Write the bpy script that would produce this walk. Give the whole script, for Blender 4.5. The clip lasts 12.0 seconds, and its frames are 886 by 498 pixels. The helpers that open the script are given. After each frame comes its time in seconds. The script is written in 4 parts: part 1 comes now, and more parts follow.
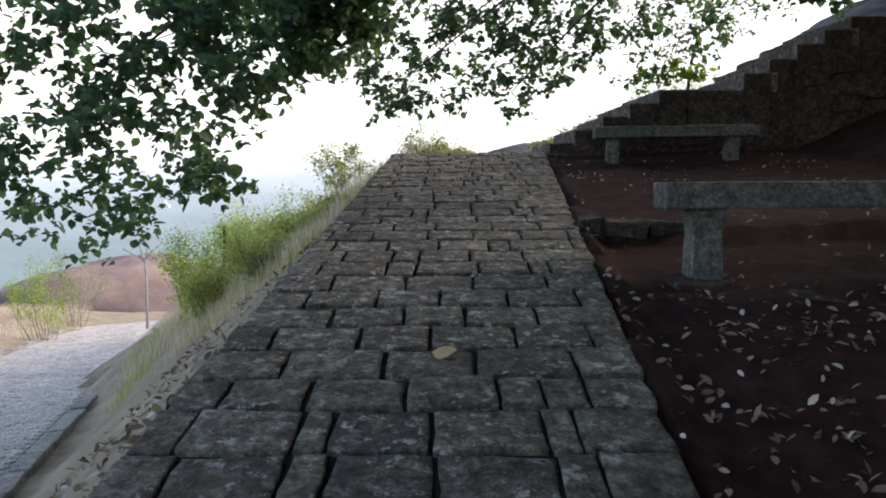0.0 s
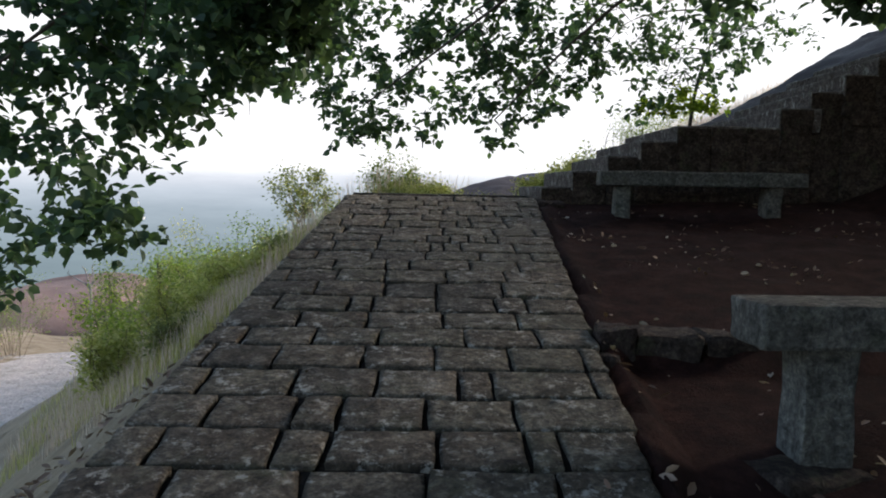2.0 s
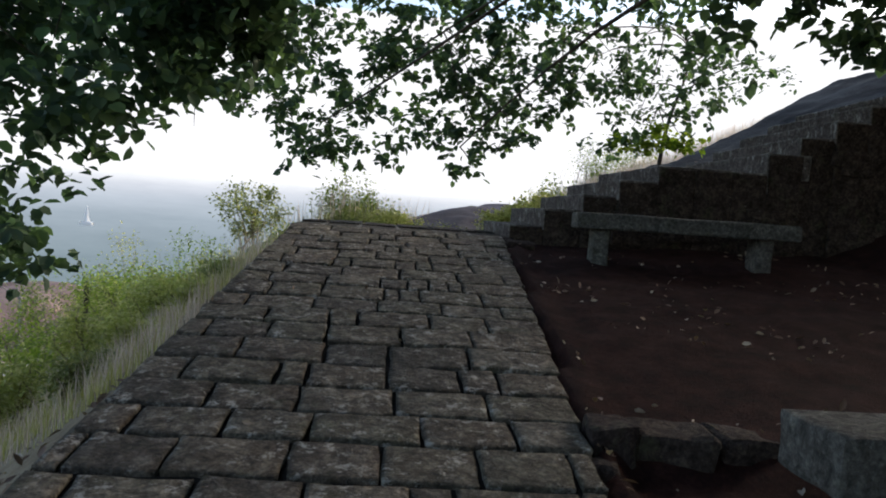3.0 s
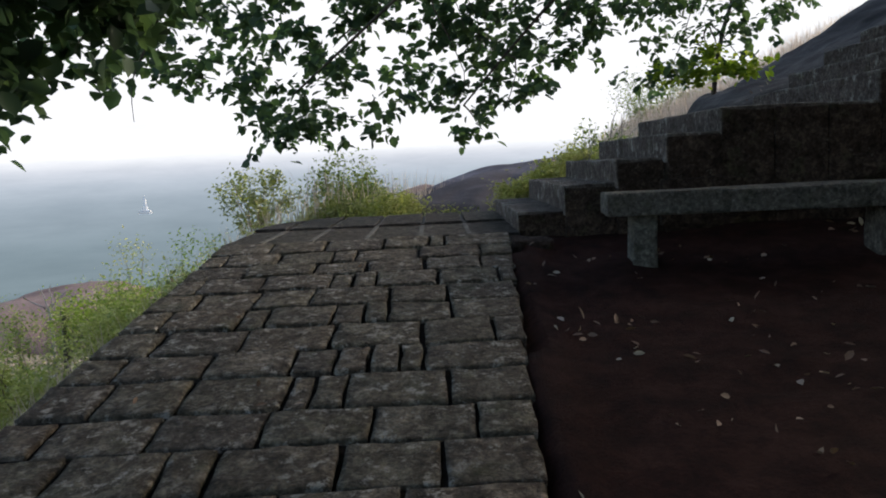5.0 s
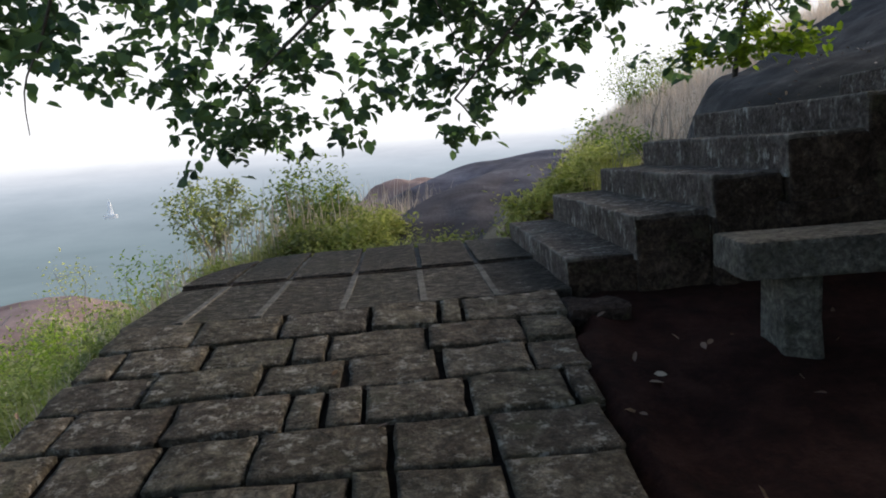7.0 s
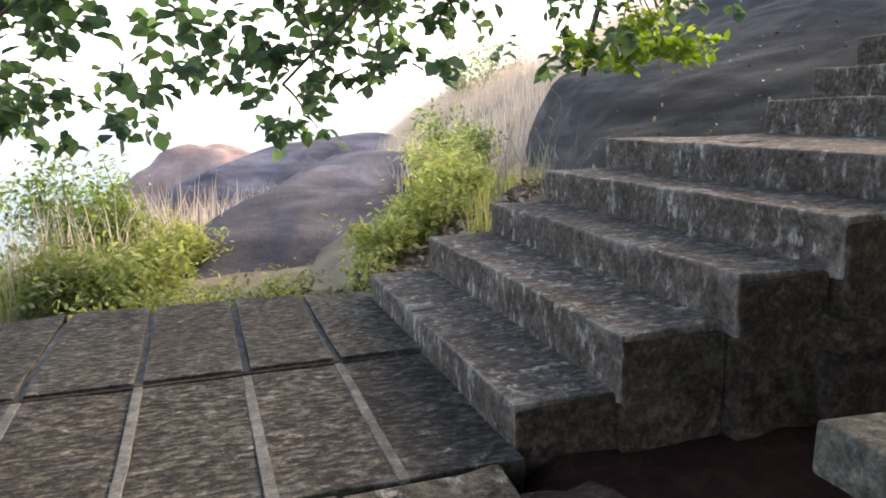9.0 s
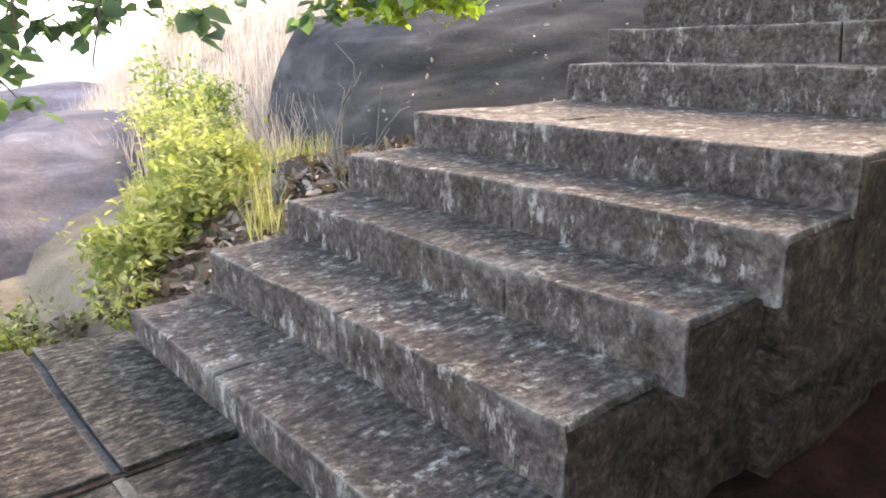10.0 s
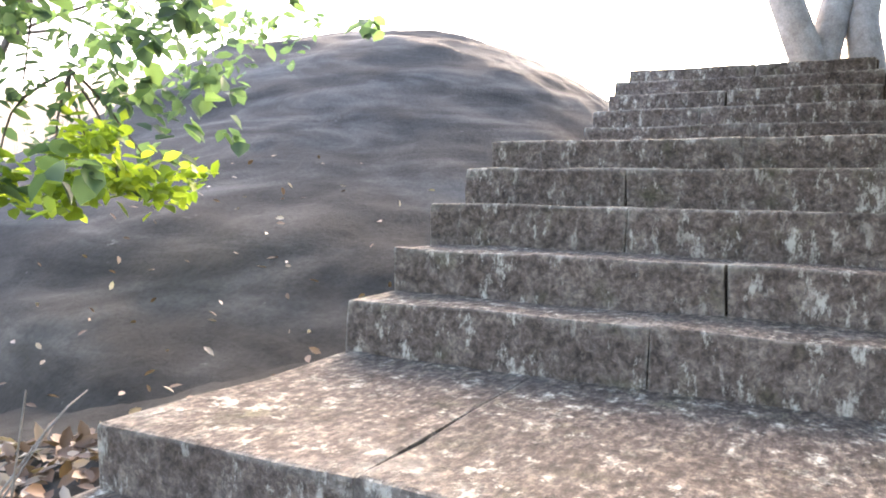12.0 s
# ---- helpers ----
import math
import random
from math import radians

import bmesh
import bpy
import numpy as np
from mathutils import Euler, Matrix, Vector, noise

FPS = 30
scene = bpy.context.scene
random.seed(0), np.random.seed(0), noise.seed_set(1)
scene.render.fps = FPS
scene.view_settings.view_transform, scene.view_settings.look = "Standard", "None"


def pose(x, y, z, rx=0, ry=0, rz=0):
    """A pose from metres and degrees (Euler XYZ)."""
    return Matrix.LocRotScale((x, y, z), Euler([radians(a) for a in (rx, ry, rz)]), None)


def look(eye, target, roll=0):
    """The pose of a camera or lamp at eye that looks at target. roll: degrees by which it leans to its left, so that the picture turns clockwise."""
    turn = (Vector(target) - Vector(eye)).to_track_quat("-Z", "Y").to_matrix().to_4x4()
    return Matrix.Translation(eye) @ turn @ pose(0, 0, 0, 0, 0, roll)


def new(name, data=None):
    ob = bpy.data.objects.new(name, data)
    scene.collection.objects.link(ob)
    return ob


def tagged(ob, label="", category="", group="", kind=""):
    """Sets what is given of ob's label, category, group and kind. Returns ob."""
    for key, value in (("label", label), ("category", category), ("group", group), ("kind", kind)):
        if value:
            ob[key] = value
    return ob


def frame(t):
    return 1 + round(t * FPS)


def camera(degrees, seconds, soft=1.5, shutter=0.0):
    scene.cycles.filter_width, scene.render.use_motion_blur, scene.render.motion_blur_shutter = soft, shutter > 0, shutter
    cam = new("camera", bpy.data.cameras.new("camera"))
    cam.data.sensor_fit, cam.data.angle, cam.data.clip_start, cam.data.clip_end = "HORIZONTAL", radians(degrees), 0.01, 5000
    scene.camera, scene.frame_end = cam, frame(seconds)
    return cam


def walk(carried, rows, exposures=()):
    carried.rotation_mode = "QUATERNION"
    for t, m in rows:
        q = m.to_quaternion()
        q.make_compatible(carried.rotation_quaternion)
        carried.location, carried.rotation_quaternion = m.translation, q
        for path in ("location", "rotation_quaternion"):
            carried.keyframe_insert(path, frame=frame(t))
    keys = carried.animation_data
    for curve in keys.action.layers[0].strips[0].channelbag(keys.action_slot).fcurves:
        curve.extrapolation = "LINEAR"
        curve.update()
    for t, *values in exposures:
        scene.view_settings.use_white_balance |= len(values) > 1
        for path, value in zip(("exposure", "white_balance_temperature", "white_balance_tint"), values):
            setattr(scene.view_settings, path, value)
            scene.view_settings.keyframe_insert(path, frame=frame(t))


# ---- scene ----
cam = camera(62.1, 12.0, soft=1.9)
PATH = [
    (0, (0.024, 0.011, 1.277), (0.01, 1.999, 1.067), -0.5),
    (0.5, (0.069, 0.466, 1.308), (0.072, 2.452, 1.074), -2.5),
    (1, (0.105, 0.953, 1.402), (0.073, 2.949, 1.278), -1.3),
    (1.5, (0.081, 1.458, 1.491), (0.139, 3.447, 1.288), -1.6),
    (2, (0.155, 1.975, 1.579), (0.201, 3.968, 1.42), 1.1),
    (2.5, (0.14, 2.374, 1.627), (0.285, 4.365, 1.505), 3.1),
    (3, (0.16, 2.767, 1.693), (0.323, 4.758, 1.598), 4.0),
    (3.2, (0.237, 2.944, 1.72), (0.343, 4.94, 1.646), 3.2),
    (4.8, (0.78, 4.484, 1.995), (0.824, 6.475, 1.81), -2.2),
    (5, (0.8, 4.682, 2.011), (0.815, 6.669, 1.781), -2.7),
    (5.5, (0.75, 5.115, 2.087), (0.82, 7.105, 1.894), -1.0),
    (6, (0.772, 5.578, 2.076), (0.771, 7.57, 1.897), -1.6),
    (6.5, (0.733, 5.986, 2.156), (0.706, 7.977, 1.961), -1.9),
    (6.7, (0.651, 6.186, 2.167), (0.688, 8.173, 1.944), -3.6),
    (8.3, (0.636, 7.407, 2.397), (0.933, 9.34, 1.974), -2.6),
    (8.5, (0.608, 7.569, 2.424), (1.079, 9.455, 1.955), -1.9),
    (9, (0.573, 8.084, 2.475), (1.185, 9.953, 2.11), -1.1),
    (9.5, (0.551, 8.503, 2.493), (1.387, 10.257, 2.02), 0.3),
    (10, (0.605, 8.96, 2.611), (1.833, 10.447, 2.081), -0.7),
    (10.5, (0.761, 9.339, 2.661), (2.168, 10.66, 2.136), -0.4),
    (11, (1.013, 9.732, 2.664), (2.643, 10.797, 2.207), 2.7),
    (11.5, (1.161, 10.024, 2.835), (2.902, 10.957, 2.52), 2.1),
    (12, (1.537, 10.231, 2.869), (3.325, 11.12, 2.757), 1.5),
]
walk(cam, [(t, look(eye, target, roll)) for t, eye, target, roll in PATH],
     exposures=[(0, 2.1, 6550, 15), (1.0, 1.75, 6450, 13), (2.0, 1.5, 6400, 12), (5.0, 1.3, 6350, 12), (6.5, 1.3, 6350, 12), (8.5, 2.6, 6950, 16), (9.0, 2.95, 7050, 17), (9.5, 3.1, 7050, 18), (10.0, 3.9, 7250, 22), (11.0, 4.2, 7200, 20), (11.5, 4.7, 7150, 22), (12.0, 4.3, 7100, 20)])

# ---- light: a bright hazy sky, the sun ahead behind the hilltop trees ----
world = bpy.data.worlds.new("hazy_sky")
scene.world = world
world.use_nodes = True
wn = world.node_tree.nodes
sky = wn.new("ShaderNodeTexSky")
sky.sky_type = "NISHITA"
sky.sun_disc = False
SUN_EL, SUN_AZ = 19.0, 69.0          # azimuth clockwise from +y
sky.sun_elevation, sky.sun_rotation = radians(SUN_EL), radians(SUN_AZ)
sky.dust_density, sky.air_density = 3.0, 1.0
wn["Background"].inputs["Strength"].default_value = 0.15
world.node_tree.links.new(sky.outputs[0], wn["Background"].inputs["Color"])
sun_data = bpy.data.lights.new("sun", "SUN")
sun_data.energy, sun_data.angle, sun_data.color = 0.7, radians(12), (1.0, 0.96, 0.9)
sun = new("sun", sun_data)
se, sa = radians(SUN_EL), radians(SUN_AZ)
sun.matrix_world = look((math.sin(sa) * math.cos(se) * 50, math.cos(sa) * math.cos(se) * 50, math.sin(se) * 50), (0, 0, 0))

# ---- small helpers ----
rng = np.random.default_rng(7)


def sm(a, b, v):
    k = min(1.0, max(0.0, (v - a) / (b - a)))
    return k * k * (3 - 2 * k)


def mesh_from(name, verts, faces, mats, smooth=False, slots=None):
    me = bpy.data.meshes.new(name)
    me.from_pydata(verts, [], faces)
    for m in (mats if isinstance(mats, (list, tuple)) else [mats]):
        me.materials.append(m)
    if slots is not None:
        me.polygons.foreach_set("material_index", slots)
    if smooth:
        me.polygons.foreach_set("use_smooth", [True] * len(me.polygons))
    me.update()
    return me


def thing(name, label, category, at=(0, 0, 0), group="", kind=""):
    ob = new(name)
    ob.location = at
    return tagged(ob, label, category, group, kind)


def part(name, bm, material, parent, label="", smooth=False):
    me = bpy.data.meshes.new(name)
    bm.to_mesh(me)
    bm.free()
    me.materials.append(material)
    if smooth:
        me.polygons.foreach_set("use_smooth", [True] * len(me.polygons))
    ob = new(name, me)
    ob.parent = parent
    return tagged(ob, label)


def put(name, me, parent, label=""):
    ob = new(name, me)
    ob.parent = parent
    return tagged(ob, label)


def block(size, at=(0, 0, 0), bevel=0.012, cuts=0, rough=0.0, seed=0, turn=None):
    """A worn stone block: bevelled box, its faces cut up and pushed about by noise."""
    bm = bmesh.new()
    bmesh.ops.create_cube(bm, size=1)
    bmesh.ops.scale(bm, vec=size, verts=bm.verts)
    if bevel:
        bmesh.ops.bevel(bm, geom=bm.edges[:], offset=bevel, segments=2, affect="EDGES", profile=0.6)
    if cuts:
        long_edges = [e for e in bm.edges if e.calc_length() > 0.11]
        bmesh.ops.subdivide_edges(bm, edges=long_edges, cuts=cuts, use_grid_fill=True)
    if rough:
        for v in bm.verts:
            p = v.co * 4.0 + Vector((seed * 3.7, seed * 1.3, seed * 7.1))
            v.co += noise.noise_vector(p) * rough + noise.noise_vector(p * 4) * rough * 0.4
    if turn:
        bmesh.ops.rotate(bm, verts=bm.verts, cent=(0, 0, 0), matrix=turn.to_3x3())
    bmesh.ops.translate(bm, verts=bm.verts, vec=at)
    return bm


# ---- materials ----
def material(name):
    m = bpy.data.materials.new(name)
    m.use_nodes = True
    nt = m.node_tree
    return m, nt, nt.nodes["Principled BSDF"]


def node(nt, kind, **inputs):
    n = nt.nodes.new(kind)
    for k, v in inputs.items():
        n.inputs[k.replace("_", " ")].default_value = v
    return n


def noise_tex(nt, scale, detail=6.0, rough=0.6, vec=None, distort=0.0):
    n = node(nt, "ShaderNodeTexNoise", Scale=scale, Detail=detail, Roughness=rough, Distortion=distort)
    if vec is not None:
        nt.links.new(vec, n.inputs["Vector"])
    return n.outputs["Fac"]


def ramp_of(nt, fac, stops):
    r = nt.nodes.new("ShaderNodeValToRGB")
    els = r.color_ramp.elements
    while len(els) < len(stops):
        els.new(0.5)
    for e, (p, c) in zip(els, stops):
        e.position = p
        e.color = (*c, 1) if len(c) == 3 else c
    nt.links.new(fac, r.inputs[0])
    return r.outputs[0]


def mix(nt, fac, a, b, blend="MIX"):
    n = nt.nodes.new("ShaderNodeMix")
    n.data_type, n.blend_type = "RGBA", blend
    for sock, v in ((n.inputs[0], fac), (n.inputs[6], a), (n.inputs[7], b)):
        if hasattr(v, "is_output"):
            nt.links.new(v, sock)
        elif isinstance(v, (int, float)):
            sock.default_value = v
        else:
            sock.default_value = (*v, 1)
    return n.outputs[2]


def bump(nt, bsdf, height, strength, dist=0.02):
    b = node(nt, "ShaderNodeBump", Strength=strength, Distance=dist)
    nt.links.new(height, b.inputs["Height"])
    nt.links.new(b.outputs[0], bsdf.inputs["Normal"])


def where(nt):
    return nt.nodes.new("ShaderNodeNewGeometry").outputs["Position"]


def stone_material(name, dark, mid, light, lichen, lichen_at=0.62, streaks=False, vary="object", bump_d=0.02, chisel=0.55, gloss=0.15):
    m, nt, b = material(name)
    pos = where(nt)
    base = ramp_of(nt, noise_tex(nt, 11.0, 9, 0.74, pos, 0.5), [(0.33, dark), (0.5, mid), (0.67, light)])
    grain = noise_tex(nt, 40.0, 8, 0.72, pos, 0.4)
    base = mix(nt, 0.85, base, ramp_of(nt, grain, [(0.33, (0.25, 0.25, 0.25)), (0.5, (0.85, 0.84, 0.83)), (0.66, (1.7, 1.68, 1.62))]), "MULTIPLY")
    if vary == "object":
        rnd = nt.nodes.new("ShaderNodeObjectInfo").outputs["Random"]
        base = mix(nt, 0.7, base, ramp_of(nt, rnd, [(0.0, (0.55, 0.55, 0.56)), (0.3, (0.95, 0.86, 0.78)), (0.6, (0.9, 0.93, 0.82)), (1.0, (1.3, 1.27, 1.22))]), "MULTIPLY")
    big = noise_tex(nt, 1.3, 4, 0.6, pos)
    base = mix(nt, 0.6, base, ramp_of(nt, big, [(0.3, (0.62, 0.62, 0.6)), (0.7, (1.15, 1.12, 1.1))]), "MULTIPLY")
    moss = ramp_of(nt, noise_tex(nt, 5.0, 7, 0.7, pos), [(0.55, (0, 0, 0)), (0.72, (0.55, 0.55, 0.55))])
    base = mix(nt, moss, base, (0.075, 0.085, 0.04))
    vec = pos
    if streaks:
        mp = nt.nodes.new("ShaderNodeMapping")
        mp.inputs["Scale"].default_value = (1, 1, 0.5)
        nt.links.new(pos, mp.inputs["Vector"])
        vec = mp.outputs[0]
    lic = ramp_of(nt, noise_tex(nt, 15.0, 10, 0.78, vec), [(lichen_at, (0, 0, 0)), (lichen_at + 0.07, (1, 1, 1))])
    patch = ramp_of(nt, noise_tex(nt, 2.6, 4, 0.6, pos), [(0.32, (0, 0, 0)), (0.52, (0.95, 0.95, 0.95))])
    base = mix(nt, mix(nt, 1.0, lic, patch, "MULTIPLY"), base, lichen)
    nt.links.new(base, b.inputs["Base Color"])
    b.inputs["Roughness"].default_value = 0.9 if gloss < 0.2 else 0.75
    b.inputs["Specular IOR Level"].default_value = gloss
    if streaks:
        # tooled tops: short ridges across; upright faces smoother and darker; worn arrises turn pale
        mp = nt.nodes.new("ShaderNodeMapping")
        mp.inputs["Scale"].default_value = (0.62, 1.5, 1)
        mp.inputs["Rotation"].default_value = (0, 0, 0.3)
        nt.links.new(pos, mp.inputs["Vector"])
        tool = noise_tex(nt, 30.0, 6, 0.68, mp.outputs[0])
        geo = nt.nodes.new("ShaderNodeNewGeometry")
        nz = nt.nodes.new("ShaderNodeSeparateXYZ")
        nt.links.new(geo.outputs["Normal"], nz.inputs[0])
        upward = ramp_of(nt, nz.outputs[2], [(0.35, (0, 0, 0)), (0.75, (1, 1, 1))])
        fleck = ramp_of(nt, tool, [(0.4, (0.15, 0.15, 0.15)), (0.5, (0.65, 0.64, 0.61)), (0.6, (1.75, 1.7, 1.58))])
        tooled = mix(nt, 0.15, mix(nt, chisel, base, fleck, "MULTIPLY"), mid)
        darker_upright = mix(nt, 0.35, base, (0.62, 0.55, 0.52), "MULTIPLY")
        col = mix(nt, upward, darker_upright, tooled)
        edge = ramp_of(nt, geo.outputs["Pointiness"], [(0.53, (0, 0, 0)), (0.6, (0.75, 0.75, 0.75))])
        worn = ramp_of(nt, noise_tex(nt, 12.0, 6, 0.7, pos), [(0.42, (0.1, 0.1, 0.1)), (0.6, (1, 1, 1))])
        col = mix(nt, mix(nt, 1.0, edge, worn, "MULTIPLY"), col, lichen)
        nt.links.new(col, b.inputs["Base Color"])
        grain = mix(nt, upward, grain, tool)
    h = nt.nodes.new("ShaderNodeMath")
    h.operation = "ADD"
    nt.links.new(grain, h.inputs[0])
    nt.links.new(noise_tex(nt, 22.0, 5, 0.6, pos), h.inputs[1])
    bump(nt, b, h.outputs[0], 1.0, bump_d)
    return m


PAVER = stone_material("paving_granite", (0.035, 0.028, 0.02), (0.13, 0.11, 0.085), (0.31, 0.275, 0.225), (0.46, 0.43, 0.37), 0.54, bump_d=0.035, gloss=0.22)
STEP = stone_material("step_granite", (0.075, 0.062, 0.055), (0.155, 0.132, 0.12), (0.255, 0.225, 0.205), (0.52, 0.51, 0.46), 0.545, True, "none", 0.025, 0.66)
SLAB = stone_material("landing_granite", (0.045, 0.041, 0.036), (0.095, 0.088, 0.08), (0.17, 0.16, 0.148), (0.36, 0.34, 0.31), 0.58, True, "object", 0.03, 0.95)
BENCH = stone_material("bench_granite", (0.07, 0.066, 0.062), (0.14, 0.134, 0.127), (0.23, 0.22, 0.208), (0.32, 0.32, 0.295), 0.6)
RUBBLE = stone_material("rubble_stone", (0.03, 0.022, 0.019), (0.06, 0.045, 0.04), (0.11, 0.085, 0.075), (0.17, 0.15, 0.13), 0.66)
# stained stone, taken darker so its colour carries the terrace's shade
SIDE = stone_material("shade_darkened_side_wall", (0.02, 0.0145, 0.011), (0.062, 0.045, 0.035), (0.13, 0.098, 0.078), (0.24, 0.21, 0.175), 0.61, vary="none")
KERB = stone_material("kerb_stone", (0.2, 0.19, 0.18), (0.33, 0.32, 0.3), (0.45, 0.43, 0.4), (0.55, 0.54, 0.5))


def soil_material(name, a, b_, c, scale=6.0):
    m, nt, b = material(name)
    pos = where(nt)
    col = ramp_of(nt, noise_tex(nt, scale, 9, 0.7, pos), [(0.3, a), (0.5, b_), (0.75, c)])
    fine = noise_tex(nt, 60, 6, 0.7, pos)
    col = mix(nt, 0.5, col, ramp_of(nt, fine, [(0.35, (0.5, 0.5, 0.5)), (0.65, (1.25, 1.2, 1.15))]), "MULTIPLY")
    nt.links.new(col, b.inputs["Base Color"])
    b.inputs["Roughness"].default_value = 0.95
    b.inputs["Specular IOR Level"].default_value = 0.1
    bump(nt, b, fine, 0.8, 0.02)
    return m


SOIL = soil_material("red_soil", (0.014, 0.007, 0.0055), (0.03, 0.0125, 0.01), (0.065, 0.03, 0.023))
DRY = soil_material("dry_hillside", (0.17, 0.13, 0.085), (0.29, 0.235, 0.16), (0.4, 0.34, 0.25), 1.5)
JOINT = soil_material("joint_earth", (0.012, 0.01, 0.009), (0.025, 0.02, 0.017), (0.045, 0.038, 0.03), 20)
FAR_ROCK = soil_material("red_bare_rock", (0.13, 0.09, 0.08), (0.22, 0.155, 0.135), (0.33, 0.25, 0.22), 0.3)
MORTAR = soil_material("pale_mortar", (0.09, 0.085, 0.078), (0.17, 0.165, 0.15), (0.32, 0.31, 0.29), 14)
ROADBED = soil_material("road_bed", (0.25, 0.22, 0.2), (0.36, 0.32, 0.295), (0.45, 0.41, 0.38), 8)


def rock_material(name, a, b_, c):
    m, nt, b = material(name)
    pos = where(nt)
    mp = nt.nodes.new("ShaderNodeMapping")
    mp.inputs["Scale"].default_value = (0.5, 0.5, 2.2)
    mp.inputs["Rotation"].default_value = (0.35, -0.3, 0.4)
    nt.links.new(pos, mp.inputs["Vector"])
    col = ramp_of(nt, noise_tex(nt, 1.6, 9, 0.62, mp.outputs[0], 0.6), [(0.3, a), (0.5, b_), (0.72, c)])
    fine = noise_tex(nt, 30, 7, 0.7, pos)
    col = mix(nt, 0.45, col, ramp_of(nt, fine, [(0.35, (0.55, 0.55, 0.55)), (0.68, (1.3, 1.3, 1.3))]), "MULTIPLY")
    lic = ramp_of(nt, noise_tex(nt, 7.0, 8, 0.7, pos), [(0.66, (0, 0, 0)), (0.73, (0.5, 0.5, 0.5))])
    col = mix(nt, lic, col, (0.2, 0.19, 0.185))
    nt.links.new(col, b.inputs["Base Color"])
    b.inputs["Roughness"].default_value = 0.95
    b.inputs["Specular IOR Level"].default_value = 0.08
    bump(nt, b, fine, 0.6, 0.02)
    return m


ROCK_PALE = rock_material("grey_boulder", (0.05, 0.045, 0.05), (0.105, 0.096, 0.104), (0.22, 0.2, 0.21))
ROCK = rock_material("dark_weathered_rock", (0.02, 0.019, 0.018), (0.042, 0.04, 0.037), (0.095, 0.09, 0.083))


def leaf_material(name, dark, mid, light, through_amount=0.35, tint=(1.5, 1.7, 0.7)):
    m, nt, b = material(name)
    rnd = nt.nodes.new("ShaderNodeNewGeometry").outputs["Random Per Island"]
    col = ramp_of(nt, rnd, [(0.0, dark), (0.55, mid), (1.0, light)])
    nt.links.new(col, b.inputs["Base Color"])
    b.inputs["Roughness"].default_value = 0.55
    b.inputs["Specular IOR Level"].default_value = 0.3
    tr = nt.nodes.new("ShaderNodeBsdfTranslucent")
    nt.links.new(mix(nt, 1.0, col, tint, "MULTIPLY"), tr.inputs["Color"])
    sh = nt.nodes.new("ShaderNodeMixShader")
    sh.inputs[0].default_value = through_amount
    nt.links.new(b.outputs[0], sh.inputs[1])
    nt.links.new(tr.outputs[0], sh.inputs[2])
    nt.links.new(sh.outputs[0], nt.nodes["Material Output"].inputs["Surface"])
    return m


LEAF = leaf_material("tree_leaf", (0.045, 0.075, 0.052), (0.075, 0.12, 0.07), (0.12, 0.18, 0.08), 0.5, (1.35, 1.5, 0.9))
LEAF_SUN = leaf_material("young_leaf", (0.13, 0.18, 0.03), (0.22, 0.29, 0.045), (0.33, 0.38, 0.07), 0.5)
SHRUB = leaf_material("shrub_leaf", (0.09, 0.13, 0.035), (0.15, 0.2, 0.05), (0.26, 0.29, 0.09), 0.35)
SHRUB_PALE = leaf_material("pale_shrub_leaf", (0.13, 0.15, 0.06), (0.22, 0.23, 0.1), (0.34, 0.33, 0.17), 0.35)
GRASS_DRY = leaf_material("dry_grass", (0.45, 0.37, 0.28), (0.6, 0.51, 0.41), (0.72, 0.64, 0.54), 0.45, (1.15, 1.05, 0.95))
GRASS_GREEN = leaf_material("green_grass", (0.25, 0.25, 0.07), (0.41, 0.39, 0.14), (0.58, 0.52, 0.29), 0.4, (1.25, 1.3, 0.8))
FRESH = leaf_material("fresh_herb_leaf", (0.23, 0.25, 0.07), (0.37, 0.38, 0.13), (0.54, 0.5, 0.26), 0.5, (1.3, 1.4, 0.85))
LITTER = leaf_material("fallen_leaf", (0.09, 0.052, 0.036), (0.21, 0.135, 0.095), (0.46, 0.38, 0.31), 0.1)
BARK = soil_material("bark", (0.05, 0.04, 0.035), (0.1, 0.085, 0.07), (0.18, 0.16, 0.13), 12)
TWIG = soil_material("dry_twig", (0.12, 0.09, 0.06), (0.2, 0.16, 0.11), (0.3, 0.25, 0.18), 15)
POLE = soil_material("weathered_pole", (0.2, 0.18, 0.16), (0.3, 0.28, 0.26), (0.42, 0.4, 0.37), 6)
WHITE, _nt, _b = material("white_paint")
_b.inputs["Base Color"].default_value = (0.8, 0.8, 0.78, 1)

# ---- the lie of the land ----
ROAD_DIR = (-0.317, 0.948)
ROAD_FALL, ROAD_Z = 0.135, -0.62


def ramp_z(y):
    return 0.02 + 0.152 * y if y < 9.7 else 1.495 + 0.02 * (y - 9.7)


def ramp_left(y):
    return -1.15 + 0.045 * y


def ramp_right(y):
    return 0.60 + 0.073 * y


def road_plane(x, y):
    return ROAD_Z - ROAD_FALL * (ROAD_DIR[0] * x + ROAD_DIR[1] * y)


def road_across(x, y):
    """Metres to the right of the road's near edge (negative: on or beyond the road)."""
    return (x + 2.05) * 0.948 + y * 0.317


